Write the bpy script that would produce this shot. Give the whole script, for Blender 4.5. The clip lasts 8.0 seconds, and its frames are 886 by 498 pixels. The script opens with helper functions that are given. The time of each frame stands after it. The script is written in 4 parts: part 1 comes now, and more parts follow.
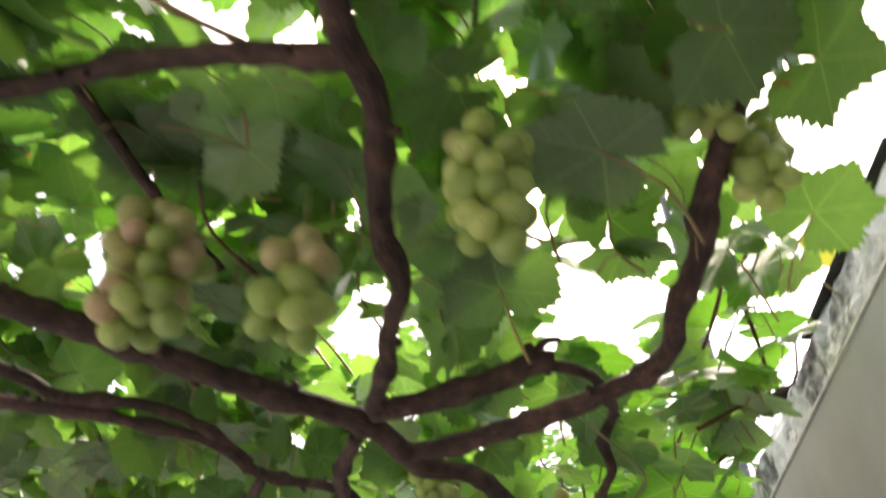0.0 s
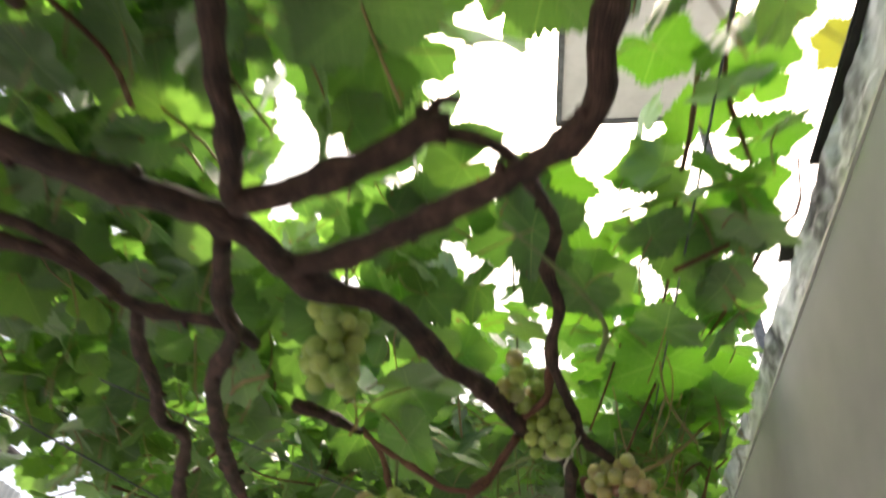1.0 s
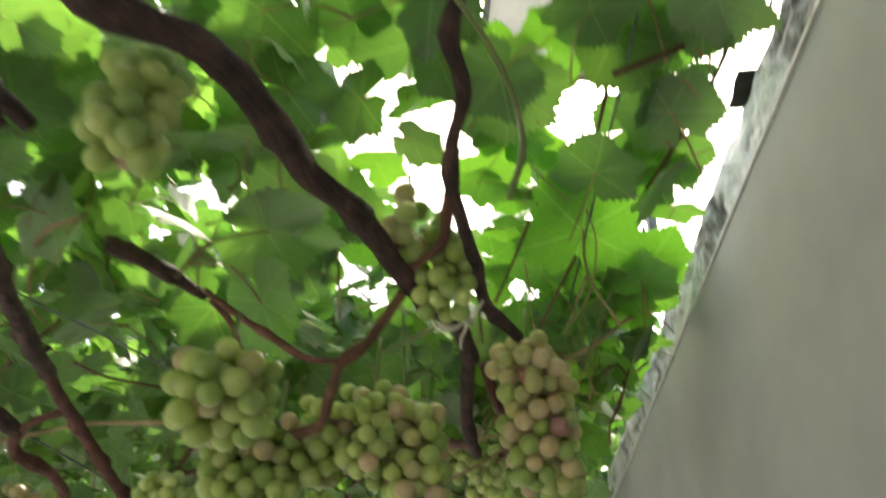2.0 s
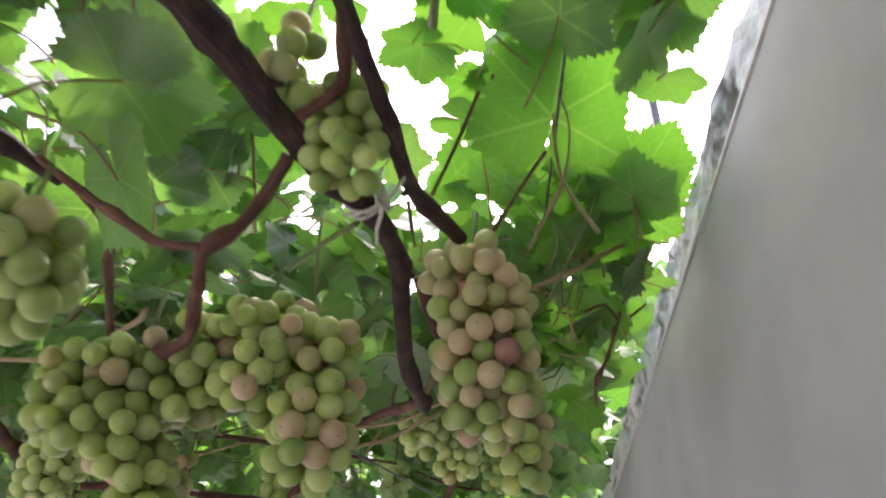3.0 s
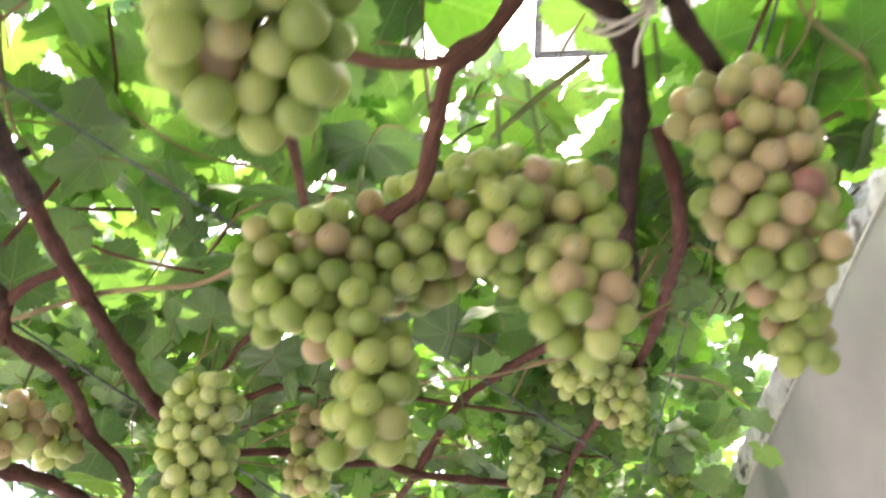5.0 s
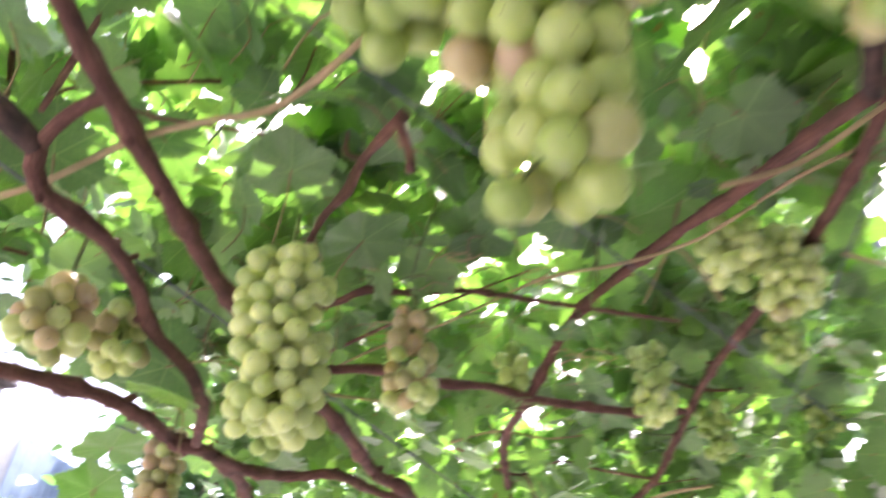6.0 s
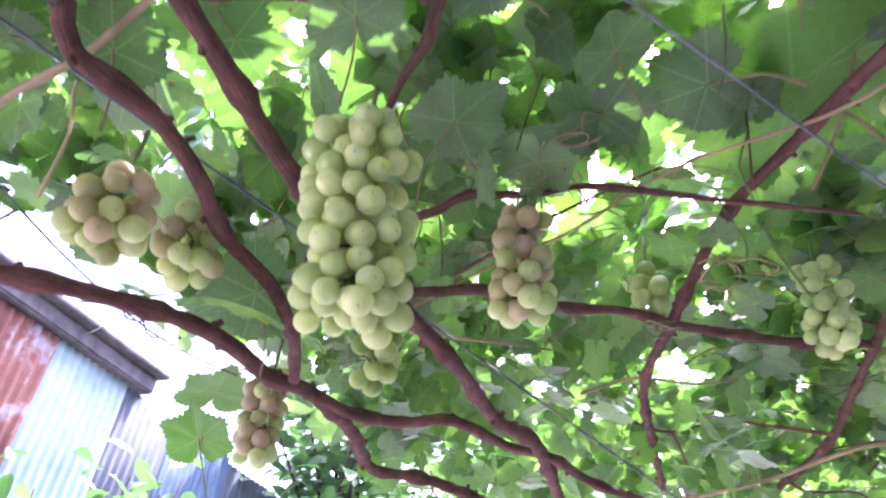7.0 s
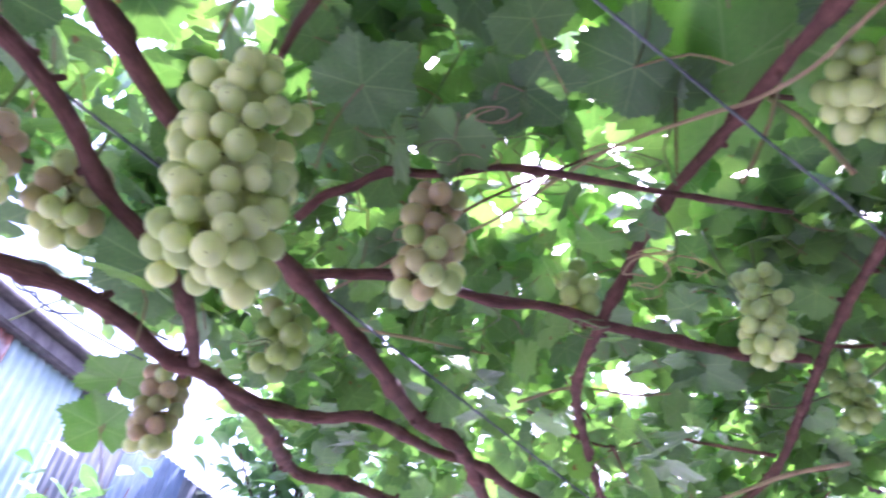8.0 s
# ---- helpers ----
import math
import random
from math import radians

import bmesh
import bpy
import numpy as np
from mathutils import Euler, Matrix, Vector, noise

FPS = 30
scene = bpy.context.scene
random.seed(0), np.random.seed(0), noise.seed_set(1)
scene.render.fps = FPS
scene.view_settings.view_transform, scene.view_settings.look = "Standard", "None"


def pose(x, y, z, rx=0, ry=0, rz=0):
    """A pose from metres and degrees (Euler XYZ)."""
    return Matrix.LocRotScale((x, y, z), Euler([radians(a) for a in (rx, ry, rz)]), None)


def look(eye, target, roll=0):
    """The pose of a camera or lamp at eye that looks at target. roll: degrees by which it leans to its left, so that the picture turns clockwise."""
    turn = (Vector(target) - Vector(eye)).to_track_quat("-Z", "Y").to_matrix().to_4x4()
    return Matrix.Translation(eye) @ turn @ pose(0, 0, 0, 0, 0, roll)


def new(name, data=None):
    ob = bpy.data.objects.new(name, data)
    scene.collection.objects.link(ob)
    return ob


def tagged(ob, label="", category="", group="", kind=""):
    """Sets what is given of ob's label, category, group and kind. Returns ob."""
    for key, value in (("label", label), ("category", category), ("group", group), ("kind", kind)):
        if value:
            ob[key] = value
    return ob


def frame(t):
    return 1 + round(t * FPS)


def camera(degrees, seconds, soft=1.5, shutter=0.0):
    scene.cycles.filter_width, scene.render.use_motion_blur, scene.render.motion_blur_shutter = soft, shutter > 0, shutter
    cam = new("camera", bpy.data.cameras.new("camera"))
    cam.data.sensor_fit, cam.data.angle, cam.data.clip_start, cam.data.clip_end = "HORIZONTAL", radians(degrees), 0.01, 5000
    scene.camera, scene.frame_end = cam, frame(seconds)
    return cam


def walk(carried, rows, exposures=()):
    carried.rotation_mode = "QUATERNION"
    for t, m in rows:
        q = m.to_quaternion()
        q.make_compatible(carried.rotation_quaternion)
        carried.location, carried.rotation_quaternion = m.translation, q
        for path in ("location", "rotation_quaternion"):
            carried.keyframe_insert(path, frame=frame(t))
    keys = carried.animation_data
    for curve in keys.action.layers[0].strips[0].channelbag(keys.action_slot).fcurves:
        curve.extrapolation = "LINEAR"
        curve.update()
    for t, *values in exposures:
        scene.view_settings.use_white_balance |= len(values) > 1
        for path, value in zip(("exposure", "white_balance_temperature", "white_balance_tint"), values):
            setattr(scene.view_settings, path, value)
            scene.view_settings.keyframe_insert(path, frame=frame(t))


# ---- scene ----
cam = camera(63.7, 8.0, soft=2.1, shutter=0.8)
PATH = [
    (0, (0.049, -0.003, 1.72), (-0.028, 1.455, 3.086), 0.6),
    (0.5, (0.139, 0.098, 1.702), (-0.051, 1.577, 3.036), 3.8),
    (1, (0.174, 0.236, 1.704), (-0.032, 1.759, 2.984), 3.6),
    (1.5, (0.158, 0.399, 1.7), (0.104, 1.934, 2.98), 4.1),
    (2, (0.196, 0.484, 1.711), (0.224, 2.068, 2.931), 1.0),
    (2.2, (0.213, 0.525, 1.713), (0.235, 2.121, 2.918), 1.8),
    (3.3, (0.299, 0.722, 1.735), (0.188, 2.28, 2.984), 4.3),
    (3.5, (0.296, 0.737, 1.733), (0.137, 2.292, 2.981), 4.5),
    (4, (0.254, 0.772, 1.727), (0.072, 2.309, 2.993), 3.8),
    (4.2, (0.23, 0.78, 1.727), (0.056, 2.321, 2.99), 2.9),
    (5.3, (0.104, 0.866, 1.69), (-0.006, 2.416, 2.949), 0.7),
    (5.5, (0.088, 0.906, 1.69), (-0.025, 2.469, 2.933), -0.5),
    (6, (0.055, 1.023, 1.696), (-0.248, 2.575, 2.921), 2.6),
    (6.5, (0.032, 1.107, 1.699), (-0.454, 2.626, 2.906), 4.3),
    (7, (0.04, 1.174, 1.69), (-0.607, 2.643, 2.883), 6.8),
    (7.5, (0.058, 1.222, 1.7), (-0.616, 2.672, 2.901), 9.7),
    (8, (0.085, 1.248, 1.689), (-0.511, 2.69, 2.941), 8.8),
]
walk(cam, [(t, look(eye, target, roll)) for t, eye, target, roll in PATH],
     exposures=[(0, 1.85, 6900, 14), (1, 1.68, 6900, 9), (1.5, 1.65, 6800, 8), (2.2, 1.95, 6700, 3), (3.3, 2.12, 5950, 30), (4.2, 2.55, 6000, 33), (5.3, 3.0, 6650, 20), (6.0, 3.05, 6200, 26), (6.5, 3.1, 5700, 37), (7.0, 3.02, 5350, 42), (8, 2.87, 5100, 47)])

# ---- light: high hazy summer sun ahead, bright sky ----
SUN_ELEVATION, SUN_AZIMUTH = radians(64), radians(14)  # azimuth clockwise from +y
world = bpy.data.worlds.new("sky")
scene.world = world
world.use_nodes = True
wn, wl = world.node_tree.nodes, world.node_tree.links
sky = wn.new("ShaderNodeTexSky")
sky.sky_type, sky.sun_disc = "NISHITA", False
sky.sun_elevation, sky.sun_rotation = SUN_ELEVATION, SUN_AZIMUTH
sky.air_density, sky.dust_density, sky.ozone_density = 1.0, 8.0, 0.5
wl.new(sky.outputs[0], wn["Background"].inputs[0])
wn["Background"].inputs[1].default_value = 0.15
sun = new("sun", bpy.data.lights.new("sun", "SUN"))
sun.data.energy, sun.data.angle, sun.data.color = 2.0, radians(0.53), (1.0, 0.95, 0.87)
sun.matrix_world = look((math.sin(SUN_AZIMUTH) * math.cos(SUN_ELEVATION) * 30, math.cos(SUN_AZIMUTH) * math.cos(SUN_ELEVATION) * 30, math.sin(SUN_ELEVATION) * 30), (0, 0, 0))


# ---- materials ----
def nodes_of(name):
    m = bpy.data.materials.new(name)
    m.use_nodes = True
    nt = m.node_tree
    bsdf = nt.nodes["Principled BSDF"]
    return m, nt, bsdf


def add(nt, kind, inputs=None, **settings):
    n = nt.nodes.new(kind)
    for k, v in settings.items():
        setattr(n, k, v)
    for k, v in (inputs or {}).items():
        if isinstance(v, bpy.types.NodeSocket):
            nt.links.new(v, n.inputs[k])
        else:
            n.inputs[k].default_value = v
    return n


def math_node(nt, op, a, b=0.0, c=0.0):
    return add(nt, "ShaderNodeMath", {0: a, 1: b, 2: c}, operation=op).outputs[0]


def ramp(nt, fac, stops):
    n = add(nt, "ShaderNodeValToRGB", {0: fac})
    e = n.color_ramp.elements
    while len(e) < len(stops):
        e.new(0.5)
    for el, (p, col) in zip(e, stops):
        el.position, el.color = p, (*col, 1)
    return n.outputs[0]


def mix(nt, fac, a, b, blend="MIX"):
    n = add(nt, "ShaderNodeMix", data_type="RGBA", blend_type=blend)
    for k, v in ((0, fac), (6, a), (7, b)):
        if isinstance(v, bpy.types.NodeSocket):
            nt.links.new(v, n.inputs[k])
        else:
            n.inputs[k].default_value = v if k == 0 else (*v, 1)
    return n.outputs[2]


def noise_tex(nt, coord, scale, detail=4.0, rough=0.55):
    return add(nt, "ShaderNodeTexNoise", {"Vector": coord, "Scale": scale, "Detail": detail, "Roughness": rough}).outputs["Fac"]


def bump(nt, bsdf, height, strength, distance=0.002):
    b = add(nt, "ShaderNodeBump", {"Height": height, "Strength": strength, "Distance": distance})
    nt.links.new(b.outputs[0], bsdf.inputs["Normal"])


def surface(name, stops, scale, rough, big=3.0, bump_strength=0.4, bump_distance=0.003, metal=0.0, contrast=0.35):
    """A mottled surface: grain at one scale, stains at a larger one, relief from the grain."""
    m, nt, bsdf = nodes_of(name)
    co = add(nt, "ShaderNodeTexCoord").outputs["Object"]
    fine, large = noise_tex(nt, co, scale, 6), noise_tex(nt, co, big, 3)
    f = math_node(nt, "MULTIPLY_ADD", math_node(nt, "SUBTRACT", large, 0.5), contrast * 2, fine)
    nt.links.new(ramp(nt, f, stops), bsdf.inputs["Base Color"])
    bsdf.inputs["Roughness"].default_value, bsdf.inputs["Metallic"].default_value = rough, metal
    bump(nt, bsdf, fine, bump_strength, bump_distance)
    return m


def leaf_material(name, dark, light, through_dark, through_light, gloss=0.42):
    """A vine leaf: green blade that lets light through, paler veins, blotches, each leaf a shade of its own."""
    m, nt, bsdf = nodes_of(name)
    uv = add(nt, "ShaderNodeUVMap", uv_map="UVMap").outputs[0]
    sep = add(nt, "ShaderNodeSeparateXYZ", {0: uv})
    x, y = sep.outputs[0], sep.outputs[1]
    vein = None
    for a in (0, 52, -52, 112, -112):
        s, c = math.sin(radians(a)), math.cos(radians(a))
        across = math_node(nt, "ABSOLUTE", math_node(nt, "SUBTRACT", math_node(nt, "MULTIPLY", x, c), math_node(nt, "MULTIPLY", y, s)))
        along = math_node(nt, "ADD", math_node(nt, "MULTIPLY", x, s), math_node(nt, "MULTIPLY", y, c))
        width = math_node(nt, "MULTIPLY_ADD", along, -0.009, 0.0095)
        main = math_node(nt, "LESS_THAN", across, width)
        # side veins leave the main vein at a slant
        wave = math_node(nt, "FRACT", math_node(nt, "MULTIPLY", math_node(nt, "SUBTRACT", along, math_node(nt, "MULTIPLY", across, 0.9)), 6.5))
        side = math_node(nt, "MULTIPLY", math_node(nt, "LESS_THAN", wave, 0.06), math_node(nt, "LESS_THAN", across, math_node(nt, "MULTIPLY", along, 0.45)))
        one = math_node(nt, "MULTIPLY", math_node(nt, "MAXIMUM", main, math_node(nt, "MULTIPLY", side, 0.5)), math_node(nt, "GREATER_THAN", along, 0.0))
        vein = one if vein is None else math_node(nt, "MAXIMUM", vein, one)
    own = math_node(nt, "FRACT", math_node(nt, "ADD", add(nt, "ShaderNodeObjectInfo").outputs["Random"], add(nt, "ShaderNodeNewGeometry").outputs["Random Per Island"]))
    co = add(nt, "ShaderNodeTexCoord").outputs["Object"]
    blot = noise_tex(nt, co, 28.0, 4)
    f = math_node(nt, "MULTIPLY_ADD", math_node(nt, "SUBTRACT", blot, 0.5), 0.7, own)
    front = mix(nt, math_node(nt, "MULTIPLY", vein, 0.3), ramp(nt, f, ((0.1, dark), (0.9, light))), (0.16, 0.22, 0.08))
    back = mix(nt, math_node(nt, "MULTIPLY", vein, 0.34), ramp(nt, f, ((0.1, through_dark), (0.9, through_light))), (0.2, 0.3, 0.06))
    spot = math_node(nt, "GREATER_THAN", noise_tex(nt, co, 75.0, 2, 0.4), 0.735)
    front, back = mix(nt, spot, front, (0.12, 0.07, 0.03)), mix(nt, spot, back, (0.1, 0.06, 0.015))
    nt.links.new(front, bsdf.inputs["Base Color"])
    bsdf.inputs["Roughness"].default_value = gloss
    bsdf.inputs["Specular IOR Level"].default_value = 0.4
    bump(nt, bsdf, math_node(nt, "MULTIPLY_ADD", vein, 0.7, blot), 0.35, 0.0015)
    tr = add(nt, "ShaderNodeBsdfTranslucent", {"Color": back})
    ms = add(nt, "ShaderNodeAddShader", {0: bsdf.outputs[0], 1: tr.outputs[0]})
    nt.links.new(ms.outputs[0], nt.nodes["Material Output"].inputs[0])
    return m


def grape_material(name, stops):
    """A waxy grape: shade by berry, cloudy bloom, a dark scar where the flower sat."""
    m, nt, bsdf = nodes_of(name)
    own = add(nt, "ShaderNodeObjectInfo").outputs["Random"]
    co = add(nt, "ShaderNodeTexCoord").outputs["Object"]
    cloud = noise_tex(nt, co, 90.0, 4)
    f = math_node(nt, "MULTIPLY_ADD", math_node(nt, "SUBTRACT", cloud, 0.5), 0.45, own)
    col = ramp(nt, f, stops)
    bloom = math_node(nt, "MULTIPLY", noise_tex(nt, co, 160.0, 5, 0.65), 0.16)
    col = mix(nt, bloom, col, (0.55, 0.6, 0.45))
    z = add(nt, "ShaderNodeSeparateXYZ", {0: co}).outputs[2]
    scar = math_node(nt, "MULTIPLY", math_node(nt, "GREATER_THAN", z, 0.01226), math_node(nt, "GREATER_THAN", own, 0.45))
    col = mix(nt, scar, col, (0.05, 0.035, 0.02))
    nt.links.new(col, bsdf.inputs["Base Color"])
    nt.links.new(math_node(nt, "MULTIPLY_ADD", bloom, 0.9, 0.32), bsdf.inputs["Roughness"])
    bsdf.inputs["Subsurface Weight"].default_value = 0.9
    bsdf.inputs["Subsurface Radius"].default_value = (1.0, 0.95, 0.5)
    bsdf.inputs["Subsurface Scale"].default_value = 0.018
    bsdf.inputs["Specular IOR Level"].default_value = 0.5
    flesh = add(nt, "ShaderNodeBsdfTranslucent", {"Color": mix(nt, 0.45, col, (0.0, 0.0, 0.0))})  # juicy flesh passes light on
    ms = add(nt, "ShaderNodeAddShader", {0: bsdf.outputs[0], 1: flesh.outputs[0]})
    nt.links.new(ms.outputs[0], nt.nodes["Material Output"].inputs[0])
    return m


def bark_material(name, stops, rough=0.85):
    m, nt, bsdf = nodes_of(name)
    co = add(nt, "ShaderNodeUVMap", uv_map="UVMap").outputs[0]
    mp = add(nt, "ShaderNodeMapping", {"Vector": co, "Scale": (1.0, 0.12, 1.0)})
    fibre = noise_tex(nt, mp.outputs[0], 420.0, 5, 0.7)
    obj = add(nt, "ShaderNodeTexCoord").outputs["Object"]
    patch = noise_tex(nt, obj, 38.0, 6, 0.65)
    f = math_node(nt, "MULTIPLY_ADD", math_node(nt, "SUBTRACT", patch, 0.5), 0.9, fibre)
    nt.links.new(ramp(nt, f, stops), bsdf.inputs["Base Color"])
    bsdf.inputs["Roughness"].default_value = rough
    bump(nt, bsdf, f, 0.85, 0.0022)
    return m


LEAF = leaf_material("vine_leaf", (0.05, 0.08, 0.038), (0.1, 0.14, 0.07), (0.05, 0.12, 0.013), (0.105, 0.21, 0.024))
# young pale leaves and sunlit ones share this: sunlight is put into the colour
YOUNG_LIT = leaf_material("young_lit_leaf", (0.06, 0.11, 0.03), (0.11, 0.17, 0.05), (0.06, 0.175, 0.008), (0.1, 0.235, 0.014))
SHRUB = leaf_material("shrub_leaf", (0.05, 0.1, 0.035), (0.09, 0.15, 0.055), (0.03, 0.08, 0.016), (0.06, 0.13, 0.03))
YELLOW = leaf_material("yellow_leaf", (0.28, 0.28, 0.04), (0.36, 0.34, 0.05), (0.2, 0.2, 0.02), (0.26, 0.25, 0.025))
BARK = bark_material("vine_bark", ((0.3, (0.015, 0.009, 0.008)), (0.5, (0.055, 0.029, 0.023)), (0.68, (0.12, 0.064, 0.05)), (0.9, (0.24, 0.155, 0.125))))
RED_BARK = bark_material("red_brown_bark", ((0.28, (0.06, 0.022, 0.016)), (0.5, (0.13, 0.05, 0.036)), (0.7, (0.2, 0.088, 0.064)), (0.92, (0.34, 0.22, 0.17))))
CANE = bark_material("young_cane", ((0.25, (0.05, 0.022, 0.014)), (0.5, (0.15, 0.06, 0.036)), (0.72, (0.25, 0.12, 0.075)), (0.9, (0.36, 0.25, 0.17))), 0.7)
TAN = bark_material("dry_cane", ((0.2, (0.25, 0.17, 0.08)), (0.6, (0.42, 0.3, 0.16)), (0.9, (0.55, 0.42, 0.26))), 0.65)
GREEN_STEM = surface("green_stem", ((0.2, (0.09, 0.14, 0.04)), (0.8, (0.22, 0.24, 0.08))), 60, 0.5, 12)
PETIOLE = surface("leaf_stalk", ((0.25, (0.2, 0.22, 0.07)), (0.75, (0.34, 0.17, 0.1))), 40, 0.5, 8)
GREEN_GRAPE = grape_material("green_grape", ((0.1, (0.19, 0.265, 0.05)), (0.5, (0.26, 0.33, 0.078)), (0.9, (0.345, 0.395, 0.125))))
BLUSH_GRAPE = grape_material("blush_grape", ((0.05, (0.27, 0.29, 0.1)), (0.5, (0.36, 0.31, 0.15)), (0.95, (0.39, 0.27, 0.18))))
# lighter berries: the brightness of sun on these bunches is in the colour
LIT_YELLOW_GRAPE = grape_material("lit_yellow_green_grape", ((0.1, (0.32, 0.38, 0.13)), (0.9, (0.47, 0.5, 0.23))))
RED_GRAPE = grape_material("red_grape", ((0.1, (0.33, 0.16, 0.12)), (0.9, (0.21, 0.075, 0.09))))
WIRE = surface("galvanised_wire", ((0.3, (0.08, 0.09, 0.095)), (0.7, (0.2, 0.21, 0.22))), 80, 0.6, 20, metal=0.3)
STRING = surface("string", ((0.3, (0.5, 0.46, 0.38)), (0.7, (0.72, 0.68, 0.58))), 300, 0.9, 30)
PLASTER = surface("grey_plaster", ((0.2, (0.345, 0.34, 0.338)), (0.5, (0.4, 0.394, 0.39)), (0.85, (0.46, 0.452, 0.448))), 9, 0.85, 1.3, 0.25, 0.002, contrast=0.5)
CONCRETE = surface("weathered_concrete", ((0.2, (0.06, 0.055, 0.05)), (0.36, (0.26, 0.25, 0.24)), (0.46, (0.58, 0.57, 0.57)), (0.75, (0.76, 0.75, 0.75))), 34, 0.9, 9, 0.9, 0.006, contrast=0.6)
LIP = surface("paint_lip", ((0.3, (0.55, 0.53, 0.5)), (0.7, (0.7, 0.69, 0.66))), 60, 0.7, 10)
SLATE = surface("dark_slate", ((0.3, (0.015, 0.014, 0.013)), (0.7, (0.05, 0.045, 0.042))), 50, 0.8, 10)
SOIL = surface("pale_ground", ((0.25, (0.23, 0.225, 0.215)), (0.75, (0.36, 0.355, 0.34))), 14, 0.95, 1.2, 0.8, 0.02)
RUST = surface("rusted_sheet", ((0.25, (0.09, 0.028, 0.018)), (0.45, (0.16, 0.056, 0.036)), (0.66, (0.22, 0.088, 0.06)), (0.76, (0.33, 0.27, 0.26)), (0.9, (0.38, 0.35, 0.34))), 9, 0.75, 1.7, 0.3, contrast=0.55)
TEAL = surface("pale_teal_sheet", ((0.2, (0.27, 0.37, 0.34)), (0.6, (0.38, 0.48, 0.44)), (0.9, (0.48, 0.55, 0.52))), 9, 0.78, 1.4, 0.15)
ZINC = surface("zinc_sheet", ((0.2, (0.1, 0.115, 0.13)), (0.6, (0.15, 0.165, 0.18)), (0.9, (0.21, 0.225, 0.24))), 9, 0.78, 1.4, 0.15)
BLUE = surface("blue_sheet", ((0.2, (0.08, 0.12, 0.17)), (0.6, (0.12, 0.17, 0.235)), (0.9, (0.22, 0.26, 0.3))), 9, 0.78, 1.4, 0.15)
for sheet in (TEAL, ZINC, BLUE):  # chalky old paint
    sheet.node_tree.nodes["Principled BSDF"].inputs["Specular IOR Level"].default_value = 0.15
FASCIA = surface("fascia", ((0.3, (0.07, 0.06, 0.065)), (0.7, (0.16, 0.14, 0.145))), 18, 0.7, 3)
AWNING = surface("awning_sheet", ((0.3, (0.4, 0.4, 0.39)), (0.7, (0.48, 0.48, 0.47))), 6, 0.6, 1.5)
nt = AWNING.node_tree  # a plastic sheet: daylight shines through
glow = add(nt, "ShaderNodeBsdfTranslucent", {"Color": (0.1, 0.105, 0.105, 1)})
both = add(nt, "ShaderNodeAddShader", {0: nt.nodes["Principled BSDF"].outputs[0], 1: glow.outputs[0]})
nt.links.new(both.outputs[0], nt.nodes["Material Output"].inputs[0])
FRAME = surface("awning_frame", ((0.3, (0.06, 0.065, 0.07)), (0.7, (0.14, 0.15, 0.16))), 30, 0.5, 5)


# ---- building blocks ----
def mesh_of(name, verts, faces, mats, uvs=None, slots=None, smooth=True):
    me = bpy.data.meshes.new(name)
    me.from_pydata([tuple(v) for v in verts], [], faces)
    for m in mats:
        me.materials.append(m)
    if uvs is not None:
        layer = me.uv_layers.new(name="UVMap")
        idx = np.empty(len(me.loops), dtype=np.int32)
        me.loops.foreach_get("vertex_index", idx)
        layer.data.foreach_set("uv", np.asarray(uvs, dtype=np.float32)[idx].ravel())
    if slots is not None:
        me.polygons.foreach_set("material_index", np.asarray(slots, dtype=np.int32))
    me.polygons.foreach_set("use_smooth", np.full(len(me.polygons), smooth))
    me.update()
    return me


def child(name, me, parent, label="", at=None):
    ob = new(name, me)
    ob.parent = parent
    if at is not None:
        ob.matrix_local = at
    return tagged(ob, label)


def part(name, bm, material, parent, label=""):
    me = bpy.data.meshes.new(name)
    bm.to_mesh(me)
    bm.free()
    me.materials.append(material)
    return child(name, me, parent, label)


def box(bm, lo, hi, bevel=0.0):
    m = Matrix.Translation([(a + b) / 2 for a, b in zip(lo, hi)]) @ Matrix.Diagonal([b - a for a, b in zip(lo, hi)] + [1])
    made = bmesh.ops.create_cube(bm, size=1, matrix=m)
    if bevel:
        edges = list({e for v in made["verts"] for e in v.link_edges})
        bmesh.ops.bevel(bm, geom=edges, offset=bevel, segments=2, affect="EDGES")
    return bm


def spline(points, step):
    """Points on a smooth line through the given ones, about step apart, with how far along (0 to 1) each lies."""
    p = [Vector(q) for q in points]
    p = [p[0] * 2 - p[1]] + p + [p[-1] * 2 - p[-2]]
    out = []
    for i in range(1, len(p) - 2):
        n = max(2, int((p[i + 1] - p[i]).length / step))
        for k in range(n):
            t = k / n
            a, b, c, d = p[i - 1], p[i], p[i + 1], p[i + 2]
            out.append(0.5 * (2 * b + (c - a) * t + (2 * a - 5 * b + 4 * c - d) * t * t + (3 * b - a - 3 * c + d) * t * t * t))
    out.append(p[-2])
    return out


